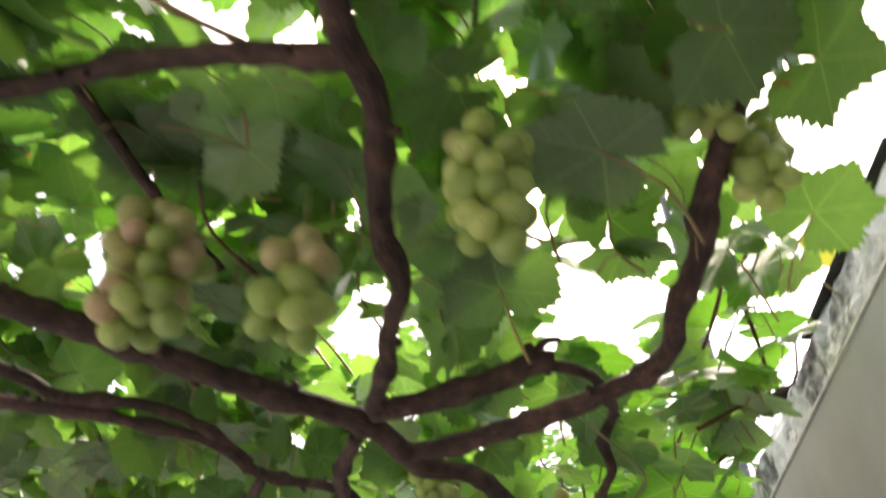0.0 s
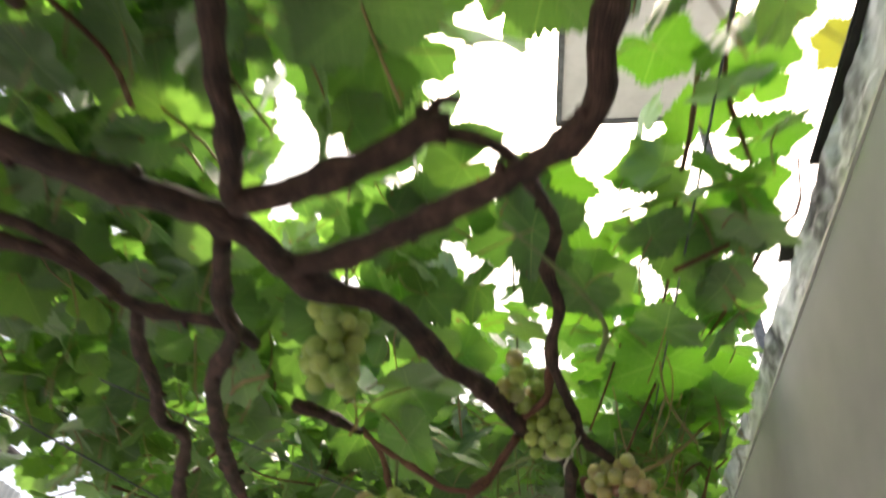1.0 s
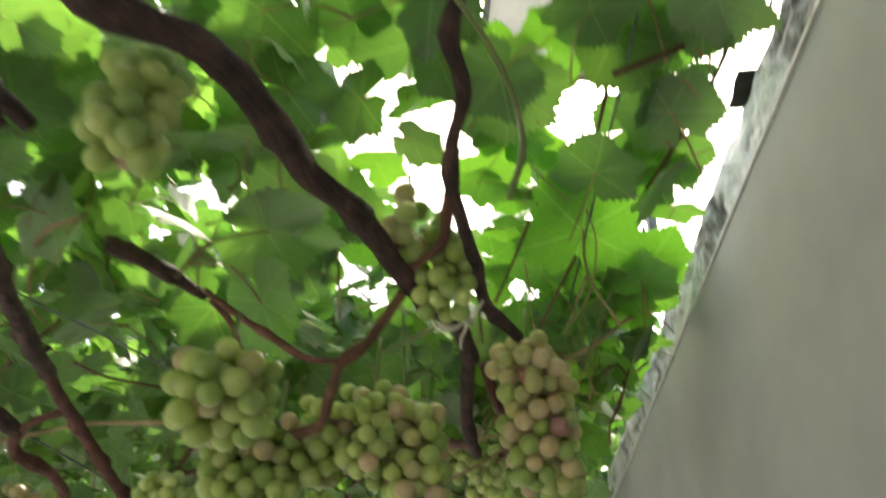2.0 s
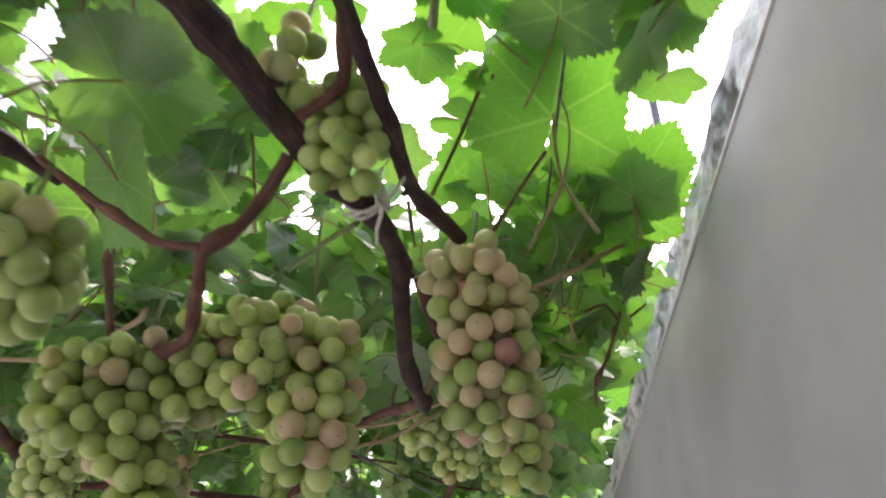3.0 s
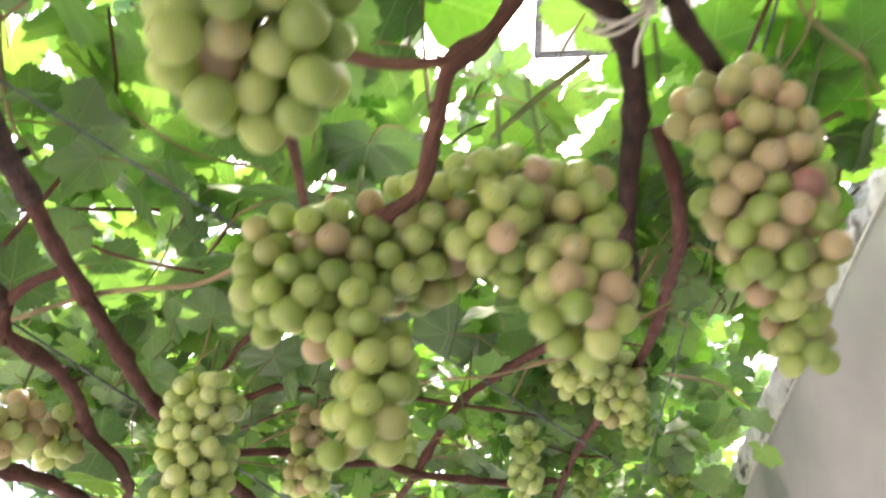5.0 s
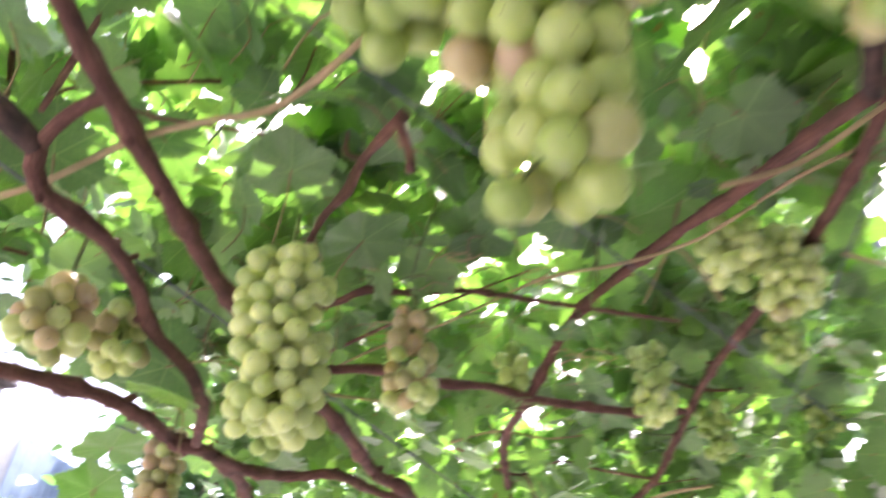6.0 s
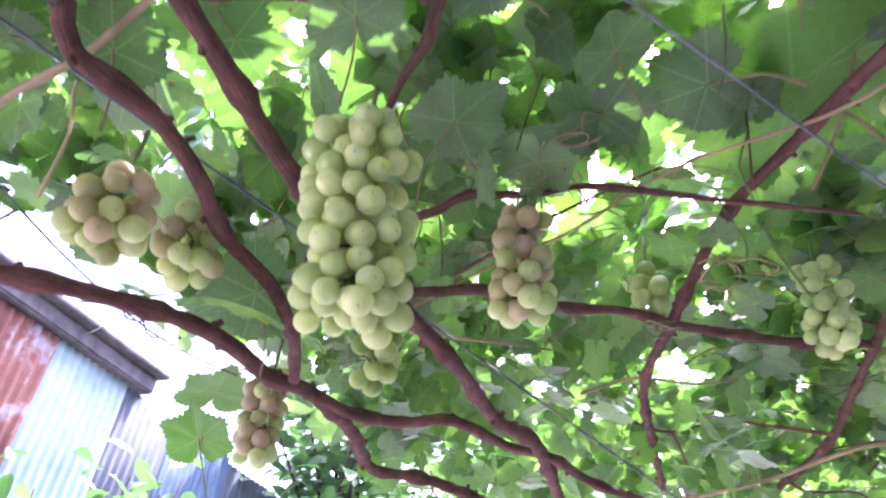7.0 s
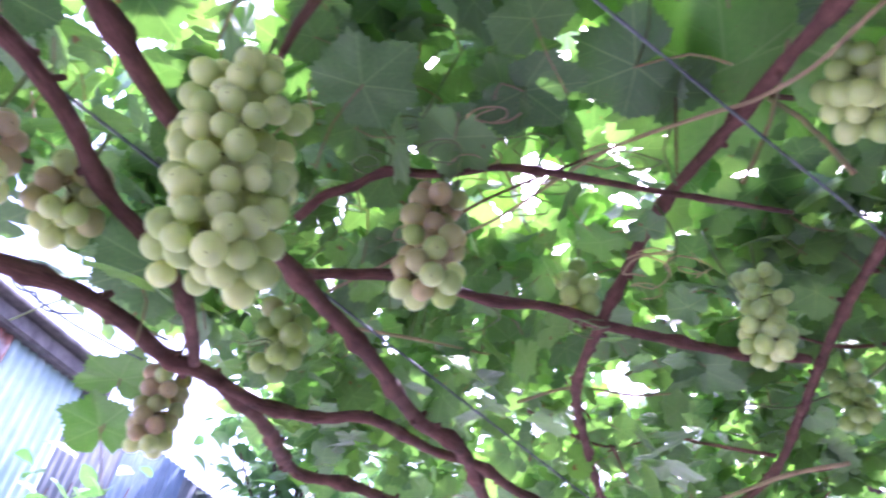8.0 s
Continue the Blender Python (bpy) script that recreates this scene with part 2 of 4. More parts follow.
def tube(points, r0, r1, sides=8, rough=0.0, knots=0.0, seed=0, step=0.012, cap=True):
    """Vertices, faces and UVs of a tapered, gnarled tube along a smooth line."""
    line = spline(points, step)
    rnd = random.Random(seed)
    verts, faces, uvs = [], [], []
    up = Vector((0.13, 0.2, 1)).normalized()
    gone = 0.0
    next_knot = rnd.uniform(0.05, 0.12)
    length = sum((b - a).length for a, b in zip(line, line[1:]))
    for i, c in enumerate(line):
        d = (line[min(i + 1, len(line) - 1)] - line[max(i - 1, 0)]).normalized()
        s = d.cross(up)
        if s.length < 0.05:
            s = d.cross(Vector((1, 0, 0)))
        s.normalize()
        u = s.cross(d)
        if i:
            gone += (line[i] - line[i - 1]).length
        r = r0 + (r1 - r0) * gone / max(length, 1e-6)
        if knots:
            k = abs(gone - next_knot)
            r *= 1 + knots * math.exp(-(k / 0.011) ** 2)
            if gone > next_knot + 0.03:
                next_knot = gone + rnd.uniform(0.05, 0.13)
        for j in range(sides):
            a = 2 * math.pi * j / sides
            q = c + (s * math.cos(a) + u * math.sin(a)) * r
            if rough:
                n = noise.noise(q * 55 + Vector((seed * 3.1, 0, 0))) * 0.65 + noise.noise(q * 140) * 0.35
                q = c + (q - c) * (1 + rough * n)
            verts.append(q)
            uvs.append((r0 * 6.28 * abs(j / sides - 0.5) * 2, gone))
    n = len(line)
    for i in range(n - 1):
        for j in range(sides):
            a, b = i * sides + j, i * sides + (j + 1) % sides
            faces.append((a, b, b + sides, a + sides))
    if cap:
        faces.append(tuple(reversed(range(sides))))
        faces.append(tuple(range((n - 1) * sides, n * sides)))
    return verts, faces, uvs


def gather(pieces):
    verts, faces, uvs = [], [], []
    for v, f, u in pieces:
        o = len(verts)
        verts += v
        uvs += u
        faces += [tuple(i + o for i in q) for q in f]
    return verts, faces, uvs


# ---- ground, wall ----
def wall_x(y):
    return 0.435 + 0.08 * y


# ground stays out of view; its pale tone bounces fill light upward
g = bmesh.new()
bmesh.ops.create_grid(g, x_segments=60, y_segments=60, size=60)
for v in g.verts:
    v.co.z = noise.noise(v.co * 0.4) * 0.03 - 0.03
me = bpy.data.meshes.new("ground")
g.to_mesh(me)
g.free()
me.materials.append(SOIL)
tagged(new("ground", me), "unseen ground under the grapevine arbour, kept pale to bounce light up", "ground", kind="structure")

WALL_TURN = pose(0.435, 0, 0, 0, 0, -math.degrees(math.atan(0.08)))
house_wall = tagged(new("wall_house"), "grey plastered wall with a weathered concrete edge", "wall", kind="structure")
house_wall.matrix_world = WALL_TURN
part("plaster", box(bmesh.new(), (0, -6, -0.1), (0.24, 9, 2.218), 0.004), PLASTER, house_wall, "smooth grey-beige plaster")
rnd = random.Random(4)
b = bmesh.new()
box(b, (0.002, -6, 2.2215), (0.24, 9, 2.297))
bmesh.ops.subdivide_edges(b, edges=[e for e in b.edges if abs((e.verts[0].co - e.verts[1].co).y) > 1], cuts=900, use_grid_fill=True)
bmesh.ops.subdivide_edges(b, edges=[e for e in b.edges if abs((e.verts[0].co - e.verts[1].co).z) > 0.05 and e.verts[0].co.x < 0.1], cuts=4, use_grid_fill=True)
for v in b.verts:
    if v.co.x < 0.1:
        q = v.co
        v.co.x += 0.007 * noise.noise(q * 24) + 0.004 * noise.noise(q * 70) + (0.006 if q.z > 2.29 else 0)
        if q.z > 2.285:
            v.co.z += 0.006 * noise.noise(q * 30)
part("concrete_edge", b, CONCRETE, house_wall, "crumbling stained concrete edge")
b = bmesh.new()
box(b, (-0.0015, -6, 2.2185), (0.05, 9, 2.2225))
bmesh.ops.subdivide_edges(b, edges=[e for e in b.edges if abs((e.verts[0].co - e.verts[1].co).y) > 1], cuts=400)
for v in b.verts:  # brushed on by hand
    v.co.x += 0.0012 * noise.noise(v.co * 40) if v.co.x < 0.02 else 0
    v.co.z += 0.0012 * noise.noise(Vector((0, v.co.y * 9, 2))) + 0.0007 * noise.noise(Vector((0, v.co.y * 50, 4)))
part("paint_edge", b, LIP, house_wall, "thin pale line of paint")
for y0, y1, out in ((0.12, 0.44, 0.003), (0.47, 0.82, 0.002), (0.94, 0.99, 0.008)):
    s = box(bmesh.new(), (-out, y0, 2.298), (0.2, y1, 2.304), 0.002)
    bmesh.ops.subdivide_edges(s, edges=s.edges[:], cuts=3, use_grid_fill=True)
    for v in s.verts:
        v.co += Vector((noise.noise(v.co * 30), noise.noise(v.co * 33 + Vector((5, 0, 0))), 0.3 * noise.noise(v.co * 27))) * 0.005
    part("slate", s, SLATE, house_wall, "dark broken slate on the wall top")


# ---- shed of corrugated sheets ----
def corrugated(y0, y1, z0, z1, x, pitch=0.056, depth=0.008):
    verts, faces = [], []
    n = max(2, int((y1 - y0) / pitch * 8))
    rows = 6
    for k in range(2):
        for r in range(rows + 1):
            for i in range(n + 1):
                y = y0 + (y1 - y0) * i / n
                w = depth * math.sin(2 * math.pi * y / pitch) + 0.006 * noise.noise(Vector((y * 3, z0 + r, 0)))
                verts.append((x + w - 0.0012 * k, y, z0 + (z1 - z0) * r / rows))
    o = (rows + 1) * (n + 1)
    for r in range(rows):
        for i in range(n):
            a = r * (n + 1) + i
            faces.append((a, a + 1, a + n + 2, a + n + 1))
            faces.append((o + a + n + 1, o + a + n + 2, o + a + 1, o + a))
    for r in (0, rows):
        for i in range(n):
            a = r * (n + 1) + i
            faces.append((a, a + 1, o + a + 1, o + a))
    return verts, faces


shed = tagged(new("shed"), "shed clad in mismatched rusty, teal and blue corrugated metal sheets", "shed")
shed.location = (-2.9, 3.6, 0)
for y0, y1, z1, off, mat, label in ((-1.9, -1.05, 3.22, 0.0, TEAL, "pale teal corrugated sheet"), (-1.08, -0.6, 3.23, 0.012, ZINC, "faded whitish corrugated sheet"), (-0.62, -0.24, 3.23, 0.024, RUST, "rust-red corrugated sheet"),
                                   (-0.26, 0.27, 3.235, 0.012, TEAL, "pale teal corrugated sheet"), (0.25, 0.72, 3.235, 0.0, ZINC, "white zinc corrugated sheet"),
                                   (0.7, 1.25, 3.215, 0.012, BLUE, "faded blue corrugated sheet"), (1.22, 1.75, 3.19, 0.0, ZINC, "white zinc corrugated sheet"), (1.73, 2.6, 3.17, 0.012, BLUE, "faded blue corrugated sheet")):
    v, f = corrugated(y0, y1, 0.0, z1, off)
    child("metal_sheet", mesh_of("metal_sheet", v, f, [mat]), shed, label)
part("fascia", box(bmesh.new(), (-0.04, -2.1, 3.24), (0.07, 0.4, 3.33), 0.012), FASCIA, shed, "dark weathered roof board")
r = bmesh.new()
box(r, (-2.6, -2.1, 3.335), (0.13, 0.42, 3.36), 0.006)
part("roof", r, FASCIA, shed, "dark flat roof edge")
part("back_wall", box(bmesh.new(), (-2.6, -1.9, 0.0), (-0.03, 2.6, 3.05), 0.01), FASCIA, shed)

# ---- awning sheet high over the house ----
awning = tagged(new("awning"), "pale flat awning sheet with a dark metal frame", "awning")
awning.location = (1.58, 4.3, 0.26)
part("sheet", box(bmesh.new(), (-1.0, -1.9, 6.27), (0.2, 0.0, 6.29), 0.004), AWNING, awning, "pale grey sheet")
for lo, hi in (((-1.05, -1.9, 6.25), (-1.0, 0.05, 6.31)), ((-1.0, 0.0, 6.25), (0.2, 0.05, 6.31))):
    part("frame_bar", box(bmesh.new(), lo, hi, 0.006), FRAME, awning, "dark metal edge bar")
part("post", box(bmesh.new(), (0.12, -0.02, -0.3), (0.18, 0.04, 6.25), 0.006), FRAME, awning, "dark metal post")

# ---- the vine: limbs and canes ----
vine = tagged(new("grapevine"), "old grapevine with gnarled brown limbs trained overhead on wires", "grapevine")


def limb(points, r0, r1, material=BARK, name="branch", sides=10, rough=0.42, knots=0.36, label="", step=0.011):
    limb.count += 1
    if material is RED_BARK:
        r0, r1 = r0 * 0.87, r1 * 0.87
    v, f, u = tube(points, r0, r1, sides, rough, knots, limb.count, step)
    if name == "branch" and r0 > 0.005:  # cut spurs and dormant buds
        rnd, line, bits = random.Random(limb.count), spline(points, 0.02), [(v, f, u)]
        for k in range(2, len(line) - 2):
            if rnd.random() < 0.3:
                d = (line[k + 1] - line[k - 1]).normalized()
                w = d.cross(Vector((rnd.uniform(-1, 1), rnd.uniform(-1, 1), rnd.uniform(-1, 1)))).normalized()
                r = r0 + (r1 - r0) * k / len(line)
                out = w * (r + rnd.uniform(0.002, 0.008) * min(1.0, r / 0.008)) + d * rnd.uniform(0, 0.008)
                bits.append(tube([line[k] + w * r * 0.4, line[k] + out * 0.75, line[k] + out], r * rnd.uniform(0.4, 0.65), r * 0.36, 6, 0.3, 0, k, 0.004))
        v, f, u = gather(bits)
    return child(name, mesh_of(name, v, f, [material], u), vine, label)


limb.count = 0
limb([(-1.35, -0.1, -0.1), (-1.32, -0.05, 0.7), (-1.24, 0.05, 1.5), (-1.0, 0.2, 2.02), (-0.7, 0.36, 2.14), (-0.394, 0.499, 2.14)], 0.032, 0.017, name="trunk", step=0.03)
limb([(-0.394, 0.499, 2.14), (-0.3, 0.547, 2.127), (-0.185, 0.606, 2.11), (-0.067, 0.658, 2.095), (-0.025, 0.712, 2.085), (0.0, 0.742, 2.085), (0.056, 0.784, 2.09), (0.095, 0.88, 2.09)], 0.014, 0.0108)
limb([(0.095, 0.88, 2.09), (0.136, 0.94, 2.09), (0.183, 1.039, 2.085), (0.219, 1.087, 2.084), (0.237, 1.151, 2.09), (0.239, 1.223, 2.075), (0.243, 1.28, 2.06), (0.259, 1.354, 2.055)], 0.0108, 0.0066)
limb([(-0.031, 0.711, 2.085), (0.042, 0.693, 2.09), (0.123, 0.649, 2.095), (0.182, 0.616, 2.1), (0.219, 0.586, 2.105), (0.235, 0.557, 2.11), (0.234, 0.524, 2.12), (0.246, 0.452, 2.14), (0.242, 0.408, 2.15), (0.256, 0.315, 2.18), (0.262, 0.2, 2.2), (0.28, 0.0, 2.2)], 0.0102, 0.0108)
limb([(-0.057, 0.64, 2.097), (-0.013, 0.632, 2.1), (0.036, 0.617, 2.105), (0.078, 0.603, 2.11), (0.107, 0.585, 2.115), (0.125, 0.586, 2.115)], 0.012, 0.0125)
limb([(0.11, 0.585, 2.115), (0.157, 0.602, 2.115), (0.182, 0.641, 2.12), (0.21, 0.74, 2.15), (0.203, 0.791, 2.14), (0.215, 0.829, 2.12), (0.208, 0.9, 2.11), (0.235, 1.01, 2.1), (0.25, 1.073, 2.097), (0.288, 1.13, 2.095)], 0.0058, 0.0062)
limb([(0.1, 0.586, 2.118), (0.12, 0.57, 2.13), (0.133, 0.575, 2.135)], 0.006, 0.003, rough=0.5)
limb([(-0.055, 0.633, 2.097), (-0.034, 0.564, 2.098), (-0.029, 0.521, 2.1), (-0.008, 0.441, 2.1), (-0.02, 0.397, 2.11), (-0.015, 0.32, 2.115), (-0.012, 0.275, 2.12), (-0.031, 0.2, 2.13), (-0.02, 0.0, 2.15)], 0.0088, 0.0105)
limb([(-0.6, 0.64, 2.14), (-0.397, 0.667, 2.12), (-0.333, 0.681, 2.115), (-0.249, 0.723, 2.11), (-0.203, 0.783, 2.1), (-0.118, 0.812, 2.095), (-0.099, 0.848, 2.093)], 0.0085, 0.006)
limb([(-0.55, 0.58, 2.14), (-0.446, 0.62, 2.14), (-0.399, 0.655, 2.13), (-0.319, 0.672, 2.13), (-0.258, 0.705, 2.12), (-0.215, 0.765, 2.105)], 0.0085, 0.006)
limb([(-0.074, 0.674, 2.09), (-0.108, 0.77, 2.09), (-0.112, 0.82, 2.09), (-0.164, 0.907, 2.085), (-0.196, 1.024, 2.08), (-0.225, 1.15, 2.085), (-0.235, 1.221, 2.085)], 0.0085, 0.0095)
limb([(-0.205, 0.789, 2.1), (-0.232, 0.853, 2.1), (-0.251, 0.941, 2.1), (-0.28, 1.031, 2.1), (-0.268, 1.085, 2.1), (-0.331, 1.24, 2.08), (-0.308, 1.331, 2.06)], 0.007, 0.009)
limb([(-0.103, 1.008, 2.11), (-0.074, 1.045, 2.115), (-0.039, 1.107, 2.12)], 0.009, 0.0055)
limb([(-0.55, 0.33, 2.2), (-0.324, 0.31, 2.2), (-0.264, 0.3, 2.2), (-0.191, 0.276, 2.18), (-0.111, 0.261, 2.16), (-0.02, 0.25, 2.13)], 0.008, 0.009)
limb([(-0.262, 0.3, 2.2), (-0.251, 0.359, 2.2), (-0.228, 0.438, 2.19), (-0.19, 0.5, 2.17)], 0.0055, 0.0045)
limb([(0.169, 1.025, 2.076), (0.152, 1.048, 2.06), (0.136, 1.059, 2.04), (0.114, 1.066, 2.024), (0.108, 1.086, 2.015), (0.101, 1.106, 2.007), (0.092, 1.134, 1.995), (0.054, 1.164, 1.99)], 0.0052, 0.0046, CANE, rough=0.45, knots=0.5, step=0.007)
limb([(0.115, 1.063, 2.024), (0.08, 1.067, 2.03), (0.052, 1.073, 2.05), (0.015, 1.065, 2.07), (-0.02, 1.05, 2.09)], 0.0038, 0.0032, CANE, rough=0.45, knots=0.5, step=0.007)
limb([(0.177, 1.003, 2.09), (0.196, 0.994, 2.1), (0.206, 0.985, 2.11), (0.207, 0.96, 2.12), (0.21, 0.92, 2.13)], 0.005, 0.0042, CANE, rough=0.45, knots=0.5, step=0.007)
limb([(0.259, 1.354, 2.055), (0.257, 1.408, 2.09), (0.245, 1.468, 2.115), (0.222, 1.549, 2.148), (0.183, 1.632, 2.175),
      (0.138, 1.715, 2.19), (0.086, 1.795, 2.195), (0.043, 1.86, 2.165), (0.011, 1.897, 2.125), (-0.036, 2.03, 2.12), (-0.05, 2.234, 2.13), (-0.06, 2.5, 2.15)], 0.0074, 0.0066, RED_BARK, step=0.014, knots=0.42)
limb([(0.255, 1.17, 2.085), (0.27, 1.21, 2.06), (0.29, 1.29, 2.075), (0.305, 1.384, 2.11), (0.325, 1.6, 2.165), (0.315, 1.87, 2.22), (0.29, 2.12, 2.26), (0.265, 2.4, 2.27), (0.23, 2.62, 2.26), (0.13, 2.85, 2.25)], 0.0064, 0.009, RED_BARK, step=0.014, knots=0.42)
limb([(-0.308, 1.331, 2.06), (-0.317, 1.357, 2.045), (-0.295, 1.42, 2.04), (-0.301, 1.484, 2.035), (-0.315, 1.539, 2.03), (-0.305, 1.602, 2.02), (-0.326, 1.678, 2.015), (-0.369, 1.755, 2.015)], 0.008, 0.0072, RED_BARK, knots=0.42)
limb([(-0.235, 1.221, 2.085), (-0.24, 1.272, 2.08), (-0.243, 1.336, 2.077), (-0.242, 1.413, 2.066), (-0.239, 1.5, 2.052), (-0.23, 1.6, 2.045), (-0.225, 1.71, 2.05), (-0.211, 1.812, 2.048), (-0.208, 1.963, 2.05), (-0.179, 2.047, 2.05), (-0.194, 2.3, 2.04)], 0.0085, 0.01, RED_BARK, knots=0.42)
limb([(-0.315, 1.335, 2.058), (-0.28, 1.315, 2.07), (-0.24, 1.305, 2.08)], 0.006, 0.006, RED_BARK, knots=0.42)
limb([(-0.72, 1.42, 1.99), (-0.6, 1.46, 1.99), (-0.5, 1.51, 1.998), (-0.425, 1.602, 2.01), (-0.392, 1.663, 2.01), (-0.39, 1.745, 2.012), (-0.371, 1.783, 2.016), (-0.385, 1.921, 2.03), (-0.454, 2.132, 2.06), (-0.382, 2.186, 2.06), (-0.3, 2.35, 2.06)], 0.01, 0.0094, RED_BARK, knots=0.42)
limb([(-0.365, 1.798, 2.016), (-0.351, 1.853, 2.02), (-0.311, 1.909, 2.03), (-0.256, 1.934, 2.04), (-0.216, 2.043, 2.05), (-0.166, 2.091, 2.05), (-0.125, 2.199, 2.05), (0.0, 2.35, 2.05)], 0.0082, 0.0064, RED_BARK, knots=0.42)
limb([(-0.25, 1.714, 2.08), (-0.203, 1.733, 2.09), (-0.157, 1.758, 2.1), (-0.093, 1.819, 2.11), (-0.038, 1.852, 2.12), (0.012, 1.893, 2.121), (0.089, 1.965, 2.14), (0.168, 2.035, 2.16), (0.24, 2.1, 2.19)], 0.0062, 0.0068, RED_BARK, knots=0.42)
limb([(-0.24, 1.67, 2.11), (-0.212, 1.663, 2.13), (-0.184, 1.666, 2.14), (-0.155, 1.663, 2.15), (-0.101, 1.675, 2.15), (-0.037, 1.679, 2.15), (0.077, 1.738, 2.16), (0.2, 1.8, 2.17)], 0.0052, 0.0025, RED_BARK, knots=0.42)
limb([(0.338, 1.493, 2.150), (0.312, 1.507, 2.150), (0.272, 1.536, 2.150), (0.230, 1.583, 2.150), (0.202, 1.626, 2.160), (0.162, 1.654, 2.165), (0.118, 1.657, 2.157), (0.035, 1.695, 2.170), (-0.080, 1.757, 2.160), (-0.172, 1.762, 2.130), (-0.244, 1.758, 2.090)], 0.0021, 0.0016, TAN, "cane", 6, 0.08, 0.2)
limb([(-0.05, 1.158, 2.15), (-0.022, 1.165, 2.12), (-0.004, 1.166, 2.07), (0.009, 1.182, 2.02)], 0.0042, 0.0036, CANE)
limb([(-0.053, 1.394, 2.13), (-0.097, 1.432, 2.12), (-0.117, 1.458, 2.11), (-0.14, 1.474, 2.1), (-0.16, 1.49, 2.075)], 0.0052, 0.003, CANE)
limb([(-0.097, 1.432, 2.12), (-0.12, 1.45, 2.15), (-0.13, 1.47, 2.2)], 0.003, 0.002, CANE)
limb([(-0.06, 1.395, 2.125), (-0.052, 1.41, 2.105), (-0.05, 1.415, 2.085)], 0.005, 0.0035, CANE, rough=0.5)
limb([(-0.46, 1.4, 2.055), (-0.41, 1.384, 2.06), (-0.337, 1.375, 2.07), (-0.249, 1.35, 2.08), (-0.189, 1.34, 2.08), (-0.122, 1.33, 2.08), (-0.02, 1.26, 2.08), (0.02, 1.2, 2.06)], 0.003, 0.0025, TAN, "cane", 6, 0.08, 0.25)
limb([(0.3, 2.32, 2.15), (0.224, 2.36, 2.15), (0.11, 2.42, 2.13), (-0.008, 2.464, 2.12), (-0.1, 2.49, 2.12)], 0.0034, 0.003, TAN, "cane", 6, 0.08, 0.25)
# thin shoots beside the wall and among the leaves
limb([(0.365, 0.5, 2.26), (0.372, 0.62, 2.29), (0.385, 0.7, 2.29), (0.43, 0.799, 2.263), (0.455, 0.87, 2.25), (0.44, 0.98, 2.24), (0.42, 1.09, 2.24)], 0.003, 0.0022, CANE, "shoot", 6, 0.1, 0.35)
limb([(0.345, 0.64, 2.27), (0.352, 0.74, 2.27), (0.35, 0.82, 2.265), (0.358, 0.9, 2.262), (0.362, 0.96, 2.26), (0.36, 1.02, 2.255)], 0.0026, 0.002, CANE, "shoot", 6, 0.1, 0.35)
limb([(0.362, 0.9, 2.262), (0.33, 0.93, 2.265), (0.3, 0.98, 2.27)], 0.002, 0.0016, PETIOLE, "shoot", 5, 0, 0)
for line, r, mat in (([(0.362, 1.140, 2.210), (0.338, 1.143, 2.165), (0.311, 1.146, 2.110)], 0.0019, CANE),
                     ([(0.405, 1.196, 2.262), (0.376, 1.195, 2.200), (0.349, 1.185, 2.130)], 0.0019, TAN),
                     ([(0.434, 1.210, 2.250), (0.400, 1.220, 2.170), (0.369, 1.223, 2.100)], 0.0016, GREEN_STEM),
                     ([(0.467, 1.189, 2.300), (0.473, 1.232, 2.270), (0.467, 1.284, 2.240), (0.474, 1.326, 2.210), (0.467, 1.366, 2.170), (0.453, 1.431, 2.130)], 0.0021, CANE),
                     ([(0.298, 1.065, 2.200), (0.280, 1.092, 2.160), (0.263, 1.113, 2.126)], 0.0017, CANE),
                     ([(0.347, 1.251, 2.130), (0.369, 1.250, 2.140), (0.411, 1.258, 2.170), (0.461, 1.284, 2.220), (0.527, 1.322, 2.260)], 0.0028, TAN),
                     ([(0.245, 1.103, 2.110), (0.251, 1.136, 2.090)], 0.0017, GREEN_STEM),
                     ([(0.164, 1.165, 2.150), (0.167, 1.163, 2.100), (0.171, 1.169, 2.060)], 0.0016, GREEN_STEM),
                     ([(0.205, 1.120, 2.100), (0.170, 1.153, 2.100), (0.138, 1.188, 2.100)], 0.0028, GREEN_STEM),
                     ([(0.424, 1.326, 2.160), (0.449, 1.338, 2.180), (0.475, 1.370, 2.180), (0.502, 1.363, 2.200)], 0.0018, CANE),
                     ([(0.464, 1.366, 2.170), (0.459, 1.383, 2.140), (0.444, 1.393, 2.120), (0.449, 1.425, 2.100)], 0.0018, CANE),
                     ([(0.256, 1.347, 2.060), (0.272, 1.331, 2.080), (0.285, 1.333, 2.100)], 0.0022, TAN),
                     ([(0.253, 1.337, 2.060), (0.267, 1.337, 2.090), (0.278, 1.338, 2.110)], 0.0016, TAN),
                     ([(0.166, 1.389, 2.020), (0.216, 1.384, 2.030), (0.258, 1.353, 2.040), (0.292, 1.347, 2.060)], 0.0022, TAN)):
    limb(line, r, r * 0.8, mat, "shoot", 6, 0.1, 0.35, step=0.012)
rnd = random.Random(21)
